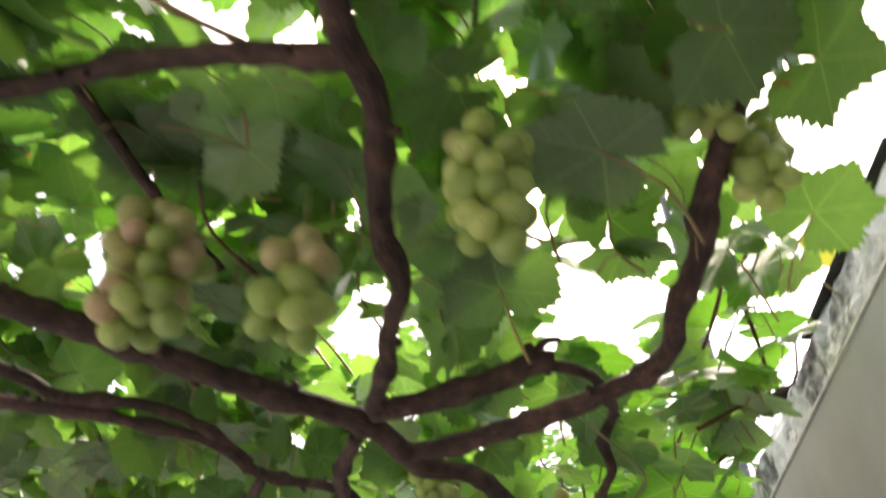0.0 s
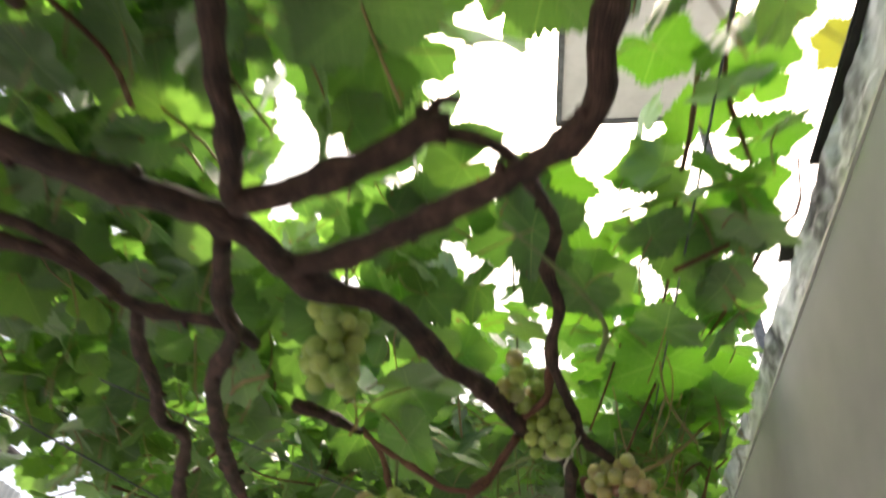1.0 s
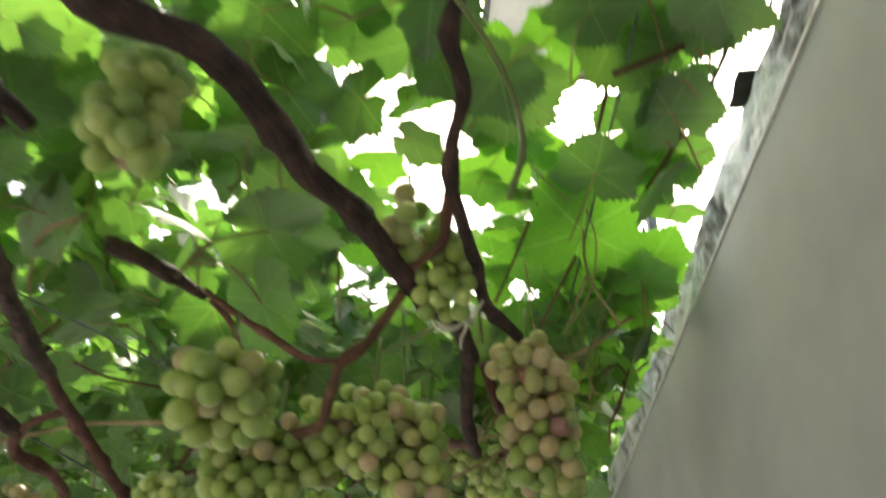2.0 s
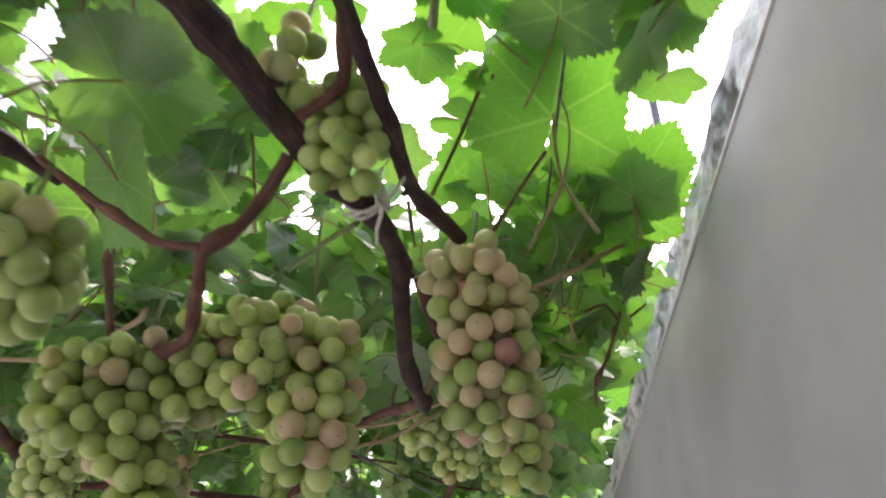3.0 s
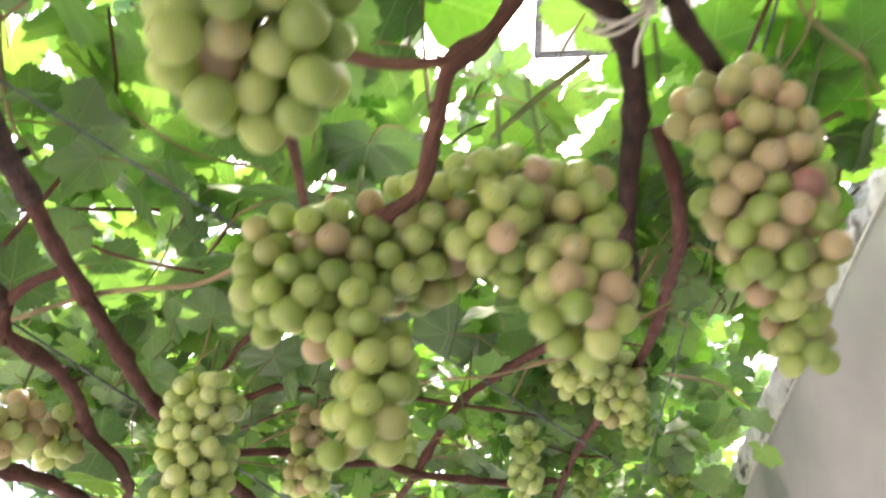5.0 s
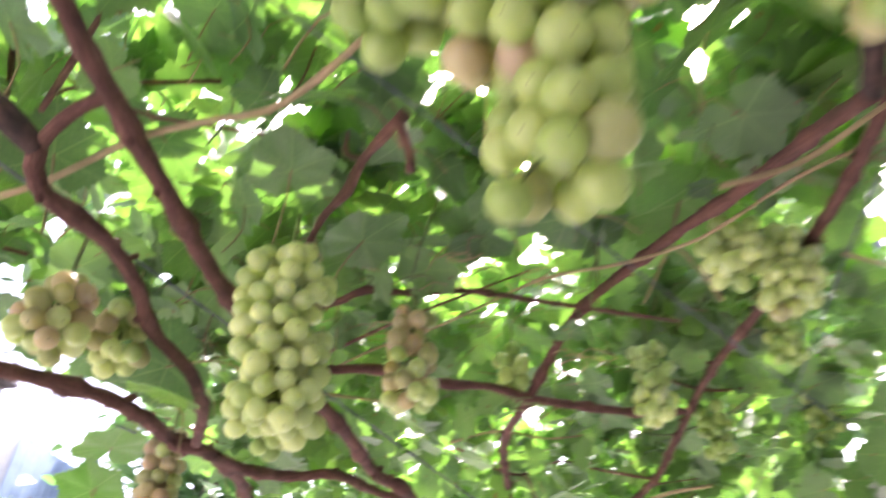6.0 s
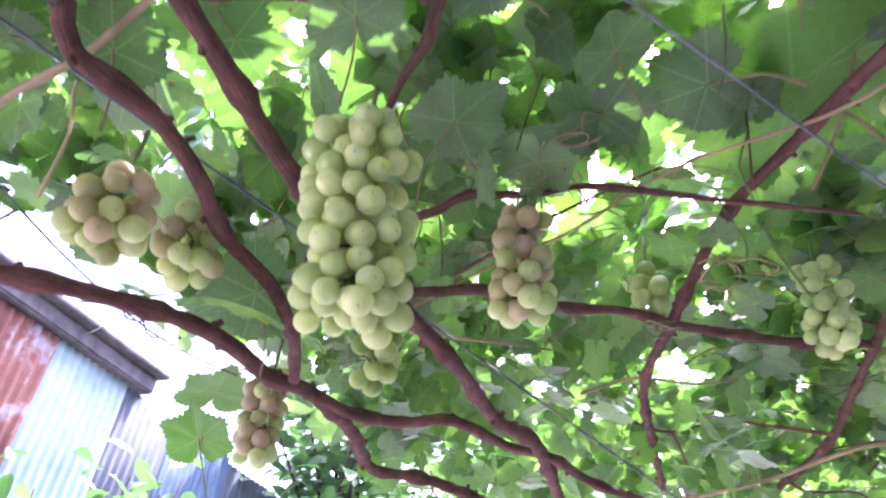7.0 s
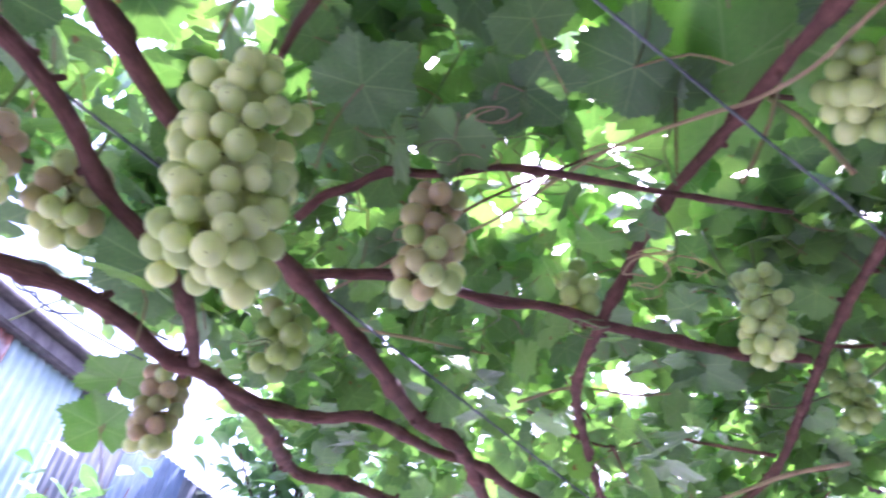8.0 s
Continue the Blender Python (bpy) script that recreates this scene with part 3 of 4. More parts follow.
for i in range(46):
    x, y = rnd.uniform(-0.8, 0.5), rnd.uniform(0.1, 3.2)
    if x > wall_x(y) - 0.08:
        continue
    a, p = rnd.uniform(0, 6.28), Vector((x, y, rnd.uniform(2.14, 2.3)))
    pts = [p]
    for k in range(3):
        a += rnd.uniform(-0.6, 0.6)
        p = p + Vector((math.cos(a), math.sin(a), rnd.uniform(-0.25, 0.45))) * rnd.uniform(0.06, 0.13)
        p.x = min(p.x, wall_x(p.y) - 0.03)
        pts.append(p)
    limb(pts, rnd.uniform(0.0022, 0.0036), 0.0014, rnd.choice((CANE, CANE, GREEN_STEM, TAN)), "shoot", 5, 0.05, 0.3, step=0.02)

for i in range(14):  # long leaf stalks and dry twigs beside the wall
    p = Vector((rnd.uniform(0.27, 0.46), rnd.uniform(1.14, 1.55), rnd.uniform(2.1, 2.15)))
    a, line = rnd.uniform(0, 6.28), [p]
    for k in range(4):
        a += rnd.uniform(-0.9, 0.9)
        p = p + Vector((math.cos(a) * 0.022, math.sin(a) * 0.022, rnd.uniform(0.012, 0.036)))
        p.x = min(p.x, wall_x(p.y) - 0.02)
        line.append(p)
    limb(line, rnd.uniform(0.0009, 0.0016), 0.0008, rnd.choice((CANE, PETIOLE, GREEN_STEM, TAN, TAN)), "shoot", 5, 0.05, 0.3, step=0.01)


def tendril(at, seed):
    rnd = random.Random(seed)
    p, a = Vector(at), rnd.uniform(0, 6.28)
    pts = []
    for k in range(14):
        pts.append(p.copy())
        a += 0.35 + 0.09 * k * rnd.choice((0.6, 1.0))
        p += Vector((math.cos(a), math.sin(a) * 0.6, rnd.uniform(-0.5, 0.35))) * 0.014
    v, f, u = tube(pts, 0.0011, 0.0006, 5, 0, 0, 0, 0.005)
    child("tendril", mesh_of("tendril", v, f, [TAN if seed % 2 else GREEN_STEM], u), vine)


for i, at in enumerate(((-0.05, 1.66, 2.17), (0.0, 1.68, 2.16), (-0.03, 1.72, 2.18), (0.41, 1.3, 2.18), (0.45, 1.36, 2.2), (0.4, 1.4, 2.15), (-0.33, 1.75, 2.03), (0.17, 1.23, 2.09), (-0.1, 1.63, 2.2), (0.05, 1.74, 2.2), (0.3, 1.42, 2.13))):
    tendril(at, i)
for i in range(12):
    tendril((rnd.uniform(-0.2, 0.12), rnd.uniform(1.55, 1.9), rnd.uniform(2.1, 2.17)), 20 + i)
for i in range(22):  # leaf stalks that drop from the farther roof
    p = Vector((rnd.uniform(-0.4, 0.2), rnd.uniform(1.35, 2.0), rnd.uniform(2.1, 2.16)))
    q = p + Vector((rnd.uniform(-0.03, 0.03), rnd.uniform(-0.02, 0.03), rnd.uniform(0.07, 0.13)))
    limb([p, p.lerp(q, 0.5) + Vector((rnd.uniform(-0.012, 0.012), rnd.uniform(-0.01, 0.01), 0)), q], 0.0011, 0.0012, rnd.choice((GREEN_STEM, GREEN_STEM, PETIOLE, CANE)), "shoot", 5, 0.05, 0.2, step=0.02)


# ---- wires and the string ----
def wire(a, b, r, name="wire", mat=WIRE, sag=0.0):
    m = (Vector(a) + Vector(b)) / 2 - Vector((0, 0, sag))
    v, f, u = tube([a, m, b], r, r, 6, 0, 0, 0, 0.08)
    ob = new(name, mesh_of(name, v, f, [mat], u))
    return tagged(ob, "thin grey metal wire stretched under the vine leaves", "wire", "trellis wires")


wire((-0.72, 0.66, 2.16), (-0.02, 2.34, 2.07), 0.0016)
wire((-0.35, 0.98, 2.13), (0.58, 2.2, 2.11), 0.0013)
wire((0.3, -0.8, 2.24), (0.46, 3.6, 2.2), 0.0014)
twist = [Vector((-0.512 + 0.0035 * math.cos(k * 0.8), 1.625 + 0.0045 * k, 2.045 + 0.0035 * math.sin(k * 0.8))) for k in range(18)]
v, f, uv = gather([tube([(-0.475, 1.42, 2.045), (-0.5, 1.53, 2.045), (-0.512, 1.64, 2.045), (-0.505, 1.72, 2.045), (-0.48, 1.8, 2.05)], 0.0011, 0.0011, 6, 0, 0, 0, 0.03), tube([(-0.54, 1.6, 2.035)] + twist + [(-0.5, 1.715, 2.055)], 0.0011, 0.0011, 6, 0, 0, 0, 0.004)])
tagged(new("twisted_wire", mesh_of("twisted_wire", v, f, [WIRE], uv)), "thin rusty wire with a twisted splice", "wire", "trellis wires")
c, d = Vector((0.217, 1.078, 2.086)), Vector((0.3, 0.95, 0.05)).normalized()
s = d.cross(Vector((0, 0, 1))).normalized()
u = s.cross(d)
ring = []
for k in range(50):  # two slack turns round the branch that pull towards the cane beside it
    a = 2 * math.pi * k / 24.5
    ring.append(c + d * (0.008 * math.sin(a * 0.5 + 0.4)) + (s * math.cos(a) * 0.0155 + u * math.sin(a) * 0.0135))
low = Vector((0.231, 1.066, 2.073))
knot = [low + Vector((0.004 * math.cos(k), 0.004 * math.sin(k * 1.3), 0.0035 * math.sin(k))) for k in range(11)]
ends = [[low, low + Vector((-0.002, 0.011, -0.004)), low + Vector((-0.005, 0.022, -0.006)), low + Vector((-0.005, 0.034, -0.011))],
        [low, low + Vector((0.007, -0.003, 0.008)), low + Vector((0.014, -0.008, 0.017)), low + Vector((0.019, -0.009, 0.032))],
        [low, low + Vector((-0.014, 0.008, -0.002)), low + Vector((-0.029, 0.018, 0.003)), low + Vector((-0.034, 0.021, 0.012))]]
v, f, uv = gather([tube(ring, 0.0016, 0.0016, 6, 0.15, 0, 0, 0.002), tube(knot, 0.0017, 0.0017, 6, 0.15, 0, 0, 0.002)] + [tube(e, 0.0018, 0.0013, 6, 0.15, 0, 0, 0.003) for e in ends])
tagged(new("string_tie", mesh_of("string_tie", v, f, [STRING], uv)), "pale string tied round a vine branch", "string")


# ---- leaves ----
def leaf_mesh(seed, mat, petiole=True, blade=True, name="leaf", teeth=42, rings=(0.0, 0.5, 1.0)):
    """One vine leaf, about a unit across: five pointed lobes with sharp uneven teeth, a fold along the veins, a drooping rim, its stalk."""
    rnd = random.Random(seed)
    n = teeth * 2
    lob = [(0, 0.37, 36), (56, 0.31, 31), (-56, 0.31, 31), (110, 0.24, 34), (-110, 0.24, 34)]
    lob = [(a + rnd.uniform(-7, 7), h * rnd.uniform(0.7, 1.2), w) for a, h, w in lob]
    cup, fold, wave, twist = rnd.uniform(-0.3, 0.55), rnd.uniform(0.05, 0.34), rnd.uniform(0.02, 0.07), rnd.uniform(-0.25, 0.25)
    ph = rnd.uniform(0, 6)

    def height(x, y):
        r2 = x * x + y * y
        a = math.atan2(x, y)
        return -cup * r2 * 0.6 + fold * 0.12 * math.cos(a * 3.4) * math.sqrt(r2) * 1.2 + wave * math.sin(a * 7 + ph) * r2 * 1.6 + twist * x * y - abs(x) * fold * 0.25

    outline = []
    for i in range(n):
        a = -180 + 360 * (i + 0.5 + rnd.uniform(-0.3, 0.3)) / n
        r = 0.66
        for la, h, w in lob:
            d = abs((a - la + 180) % 360 - 180) / w
            r += h * max(0.0, 1 - d) ** 0.9
        edge = 180 - abs(a)
        r *= min(1.0, 0.3 + edge / 30)
        r *= 1 + (0.07 if i % 2 else -0.05) * rnd.uniform(0.3, 1.35)
        outline.append((r * 0.56 * math.sin(radians(a)), r * 0.56 * math.cos(radians(a))))
    verts, uvs, faces, slots = [], [], [], []
    for k in rings:
        for x, y in (outline if k else [(0, 0)]):
            x, y = x * k, y * k
            verts.append((x, y, height(x, y)))
            uvs.append((x, y))
    for i in range(n - 1):
        faces.append((0, 1 + i + 1, 1 + i))
        for k in range(len(rings) - 2):
            o = 1 + k * n + i
            faces.append((o, o + 1, o + 1 + n, o + n))
    slots = [0] * len(faces)
    if not blade:
        verts, uvs, faces, slots = [], [], [], []
    if petiole:
        end = Vector((rnd.uniform(-0.25, 0.25), -rnd.uniform(0.45, 0.7), -rnd.uniform(0.2, 0.6)))
        v, f, u = tube([Vector((0, 0.02, 0.0)), Vector((end.x * 0.3, end.y * 0.6, end.z * 0.3)), end], 0.010, 0.013, 4, 0, 0, 0, 0.5, False)
        o = len(verts)
        verts += v
        uvs += [(9, 9)] * len(v)
        faces += [tuple(i + o for i in q) for q in f]
        slots += [1] * len(f)
    return mesh_of(name, verts, faces, [mat, PETIOLE], uvs, slots)


BLADES = {}


def leaf_kind(seed, mat):
    """The whole leaf for the joined roof; its blade and stalk are kept for the leaves that stand alone."""
    whole = leaf_mesh(seed, mat)
    BLADES[whole.name] = (leaf_mesh(seed, mat, petiole=False), leaf_mesh(seed, mat, blade=False, name="stalk"))
    return whole


def lone_leaf(me, m, label=""):
    blade, stalk = BLADES[me.name]
    ob = child("leaf", blade, vine, label)
    ob.matrix_local = m
    child("stalk", stalk, ob)
    return ob


LEAVES = [leaf_kind(i, LEAF) for i in range(14)]
YOUNG_LIT_LEAVES = [leaf_kind(40 + i, YOUNG_LIT) for i in range(6)]
# lighter meshes for the upper and farther roof
FAR_KINDS = [leaf_mesh(i, LEAF, petiole=i % 3 == 0, teeth=22, rings=(0.0, 1.0)) for i in range(100, 118)]
FAR_YOUNG_LIT = [leaf_mesh(i, YOUNG_LIT, petiole=False, teeth=22, rings=(0.0, 1.0)) for i in range(130, 136)]
# openings to the sky in the leaf roof: x, y, radius
GAPS = [(-0.36, 0.44, 0.06), (0.22, 0.57, 0.045), (0.13, 0.62, 0.05), (-0.14, 0.80, 0.045), (0.17, 0.66, 0.085), (-0.065, 0.712, 0.062), (0.25, 0.81, 0.04), (0.40, 0.79, 0.03),
        (0.25, 0.87, 0.04), (0.34, 0.95, 0.03), (-0.20, 1.04, 0.03), (0.34, 0.97, 0.055), (0.05, 1.13, 0.035), (-0.04, 0.98, 0.025), (-0.15, 1.10, 0.028), (0.24, 1.15, 0.065),
        (0.48, 1.12, 0.05), (-0.06, 1.17, 0.035), (-0.19, 1.30, 0.02), (-0.28, 1.51, 0.04), (-0.26, 1.46, 0.045), (-0.13, 2.23, 0.04), (-0.10, 1.87, 0.035), (-0.03, 2.3, 0.05), (0.14, 0.48, 0.035),
        (0.03, 1.1, 0.022), (-0.08, 1.17, 0.022), (-0.02, 1.18, 0.02), (0.27, 0.74, 0.05),
        (-0.08, 0.68, 0.045), (-0.13, 0.8, 0.062), (-0.43, 0.67, 0.062), (-0.43, 0.83, 0.055), (0.11, 0.5, 0.035), (-0.33, 0.28, 0.03), (0.0, 0.87, 0.02), (-0.29, 1.05, 0.025)]
GAPS += [(-0.21, 1.39, 0.02), (-0.28, 1.54, 0.05), (-0.36, 1.5, 0.03), (-0.55, 1.5, 0.04), (-0.27, 1.83, 0.025), (-0.37, 1.58, 0.022), (-0.1, 1.86, 0.03)]


def open_sky(x, y, margin):
    if x > wall_x(y) - margin or x > 0.345 + 0.7 * max(0.0, y - 0.55):
        return True
    if y > 1.5 and x < -0.78 + 0.3 * min(0.6, max(0, y - 1.55)):
        return True
    return any((x - gx) ** 2 + (y - gy) ** 2 < (r * (1.15 if r > 0.05 else 0.9) + 0.004) ** 2 for gx, gy, r in GAPS)


def leaf_pose(x, y, z, size, rnd, tilt=34):
    m = pose(x, y, z, rnd.gauss(0, tilt), rnd.gauss(0, tilt), rnd.uniform(0, 360))
    return m @ Matrix.Diagonal((size, size, size, 1))


rnd = random.Random(8)
near, far = [], []
STEP = 0.06
for layer, (z0, z1, keep) in enumerate(((2.15, 2.24, 0.72), (2.21, 2.31, 0.95), (2.28, 2.38, 0.62), (2.35, 2.47, 0.4))):
    # starts well behind the view: unseen leaves added there shade the first bunches
    y = -2.6
    while y < 4.6:
        x = -1.7
        while x < 0.8:
            px, py = x + rnd.uniform(-0.5, 0.5) * STEP * 1.3, y + rnd.uniform(-0.5, 0.5) * STEP * 1.3
            thick = 0.85 + 0.5 * noise.noise(Vector((px * 4, py * 4, layer)))
            young = min(1.0, max(0.0, (py - 1.25) / 0.4))  # farther on the roof is thinner and its leaves are smaller
            thick *= 1 - 0.12 * young
            if px > 0.18 and 0.55 < py < 1.45 and layer > 1:  # sunnier beside the wall
                thick *= 0.5
            if 0.2 < px < 0.55 and 0.98 < py < 1.62:  # one leaf deep, open to the sun
                thick *= 0.5 if layer == 0 else 0.3
            if -0.1 < px < 0.2 and 0.98 < py < 1.32 and layer > 0:
                thick *= 0.3
            if 0.05 < px < 0.42 and 1.35 < py < 1.9 and layer > 0:  # thin over the wall side farther on
                thick *= 0.45
            if py < 0.95:  # dense over the old limbs
                thick *= 1.15
            size = rnd.uniform(0.065, 0.135) * (0.85 if layer == 0 else 1) * (1 - 0.28 * young)
            if rnd.random() < keep * thick and not open_sky(px, py - ((z0 + z1) / 2 - 2.27), 0.03 + size * 0.6):
                low = 0.0 < py < 2.0 and -0.6 < px and layer < 2
                kinds = (YOUNG_LIT_LEAVES, LEAVES) if low else (FAR_YOUNG_LIT, FAR_KINDS)
                me = rnd.choice(kinds[0]) if rnd.random() < 0.07 else rnd.choice(kinds[1])
                m = leaf_pose(px, py, rnd.uniform(z0, z1), size, rnd)
                (near if low else far).append((me, m))
            x += STEP
        y += STEP
for i in range(2300):  # small leaves that close the farther roof
    px, py = rnd.uniform(-0.95, 0.62), rnd.uniform(1.3, 4.4)
    z = rnd.uniform(2.2, 2.5)
    if not open_sky(px, py - (z - 2.27), 0.07) and noise.noise(Vector((px * 7, py * 7, 3))) > (-0.12 if -0.2 < px < 0.15 and py < 1.8 else -0.22):
        far.append((rnd.choice(FAR_KINDS), leaf_pose(px, py, z, rnd.uniform(0.045, 0.09), rnd, 40)))
for i in range(260):
    z = rnd.uniform(2.2, 2.5)
    far.append((rnd.choice(FAR_KINDS), leaf_pose(rnd.uniform(-0.75, -0.3), rnd.uniform(1.72, 2.5), z, rnd.uniform(0.05, 0.1), rnd, 40)))
for i in range(260):  # a hanging curtain of leaves towards the far corner by the wall
    px, py = rnd.uniform(0.05, 0.58), rnd.uniform(2.0, 3.1)
    far.append((rnd.choice(FAR_KINDS), leaf_pose(px, py, rnd.uniform(1.95, 2.3), rnd.uniform(0.035, 0.085), rnd, 50)))
for i in range(150):  # one open layer of leaves behind the bright ones beside the wall
    px, py, z = rnd.uniform(0.24, 0.56), rnd.uniform(1.25, 1.64), rnd.uniform(2.17, 2.3)
    if px < wall_x(py) - 0.065:
        far.append((rnd.choice(FAR_YOUNG_LIT if rnd.random() < 0.45 else FAR_KINDS), leaf_pose(px, py, z, rnd.uniform(0.045, 0.09), rnd, 40)))
for i in range(420):  # small leaves that thicken the roof, added to block light over the bunches and the old limbs
    px, py, z = rnd.uniform(-0.95, 0.12), rnd.uniform(0.85, 1.95), rnd.uniform(2.24, 2.48)
    if not (px > -0.1 and 1.0 < py < 1.3) and not (px > -0.2 and py > 1.4) and not open_sky(px, py - (z - 2.27), 0.05):
        far.append((rnd.choice(FAR_KINDS), leaf_pose(px, py, z, rnd.uniform(0.05, 0.1), rnd, 40)))
for i in range(130):  # the roof thickens again towards the far corner
    px, py, z = rnd.uniform(0.1, 0.62), rnd.uniform(1.85, 3.2), rnd.uniform(2.28, 2.55)
    if px < wall_x(py) - 0.06:
        far.append((rnd.choice(FAR_KINDS), leaf_pose(px, py, z, rnd.uniform(0.045, 0.09), rnd, 40)))
for i in range(4200):  # many small leaves that break up the light over the farther roof
    px, py, z = rnd.uniform(-0.95, 0.75), rnd.uniform(1.75, 4.6), rnd.uniform(2.12, 2.5)
    if px < wall_x(py) - 0.05 and noise.noise(Vector((px * 9, py * 9, 7))) > -0.1 and not open_sky(px, py - (z - 2.27), 0.05):
        far.append((rnd.choice(FAR_YOUNG_LIT if rnd.random() < 0.3 else FAR_KINDS), leaf_pose(px, py, z, rnd.uniform(0.03, 0.065), rnd, 48)))
for i in range(130):  # heavy shade over the forks of the old limbs
    px, py, z = rnd.uniform(-0.6, -0.12), rnd.uniform(0.45, 0.95), rnd.uniform(2.28, 2.45)
    if not open_sky(px, py - (z - 2.27), 0.05):
        far.append((rnd.choice(FAR_KINDS), leaf_pose(px, py, z, rnd.uniform(0.06, 0.11), rnd, 36)))
for i in range(170):  # leaves that lean over the wall top farther on
    py = rnd.uniform(1.6, 2.7)
    px, z = wall_x(py) + rnd.uniform(-0.14, 0.14), rnd.uniform(2.33, 2.48)
    far.append((rnd.choice(FAR_YOUNG_LIT if rnd.random() < 0.3 else FAR_KINDS), leaf_pose(px, py, z, rnd.uniform(0.045, 0.085), rnd, 34)))
for i in range(170):  # the roof stays closed over the long bunch and the crossing branches
    px, py, z = rnd.uniform(-0.3, 0.32), rnd.uniform(1.42, 2.1), rnd.uniform(2.26, 2.42)
    if px < wall_x(py) - 0.08 and not open_sky(px, py - (z - 2.27), 0.05):
        far.append((rnd.choice(FAR_YOUNG_LIT if rnd.random() < 0.25 else FAR_KINDS), leaf_pose(px, py, z, rnd.uniform(0.06, 0.1), rnd, 36)))


def lifted(items):
    """The roof rises over the far branch beside the wall, which hangs clear of the leaves."""
    for me, m in items:
        p = m.translation
        if 0.12 < p.x < 0.46 and 1.62 < p.y < 2.9 and p.z < 2.31:
            m = Matrix.Translation((0, 0, 2.31 - 0.6 * (p.z - 1.95) + 0.216 - p.z)) @ m
        yield me, m


near, far = list(lifted(near)), list(lifted(far))
rnd.shuffle(near)
far += near[265:]
near = near[:265]
for me, m in near:
    lone_leaf(me, m)


def merge(name, items, label, category):
    """Many leaves as one mesh."""
    cache, verts, uvs, faces, slots, mats = {}, [], [], [], [], []
    base = 0
    for me, m in items:
        if me.name not in cache:
            co = np.empty(len(me.vertices) * 3)
            me.vertices.foreach_get("co", co)
            uv = np.zeros((len(me.vertices), 2))
            for l in me.loops:
                uv[l.vertex_index] = me.uv_layers[0].data[l.index].uv
            idx = []
            for mt in me.materials:
                if mt not in mats:
                    mats.append(mt)
                idx.append(mats.index(mt))
            cache[me.name] = (co.reshape(-1, 3), uv, [tuple(p.vertices) for p in me.polygons], [idx[p.material_index] for p in me.polygons])
        co, uv, fs, sl = cache[me.name]
        a = np.array(m)
        verts.append(co @ a[:3, :3].T + a[:3, 3])
        uvs.append(uv)
        faces += [tuple(i + base for i in q) for q in fs]
        slots += sl
        base += len(co)
    ob = new(name, mesh_of(name, np.concatenate(verts).tolist(), faces, mats, np.concatenate(uvs), slots))
    return tagged(ob, label, category, kind="stuff")


merge("vine_canopy", far, "dense roof of green lobed grape leaves lit from above", "leaves")

# ---- bunches of grapes ----
bm = bmesh.new()
bmesh.ops.create_icosphere(bm, subdivisions=3, radius=0.012)
for v in bm.verts:
    v.co.z *= 1.03
GRAPES = []
for mat in (GREEN_GRAPE, BLUSH_GRAPE, RED_GRAPE, LIT_YELLOW_GRAPE):
    me = bpy.data.meshes.new("grape")
    bm.to_mesh(me)
    me.materials.append(mat)
    me.polygons.foreach_set("use_smooth", np.full(len(me.polygons), True))
    GRAPES.append(me)
bm.free()


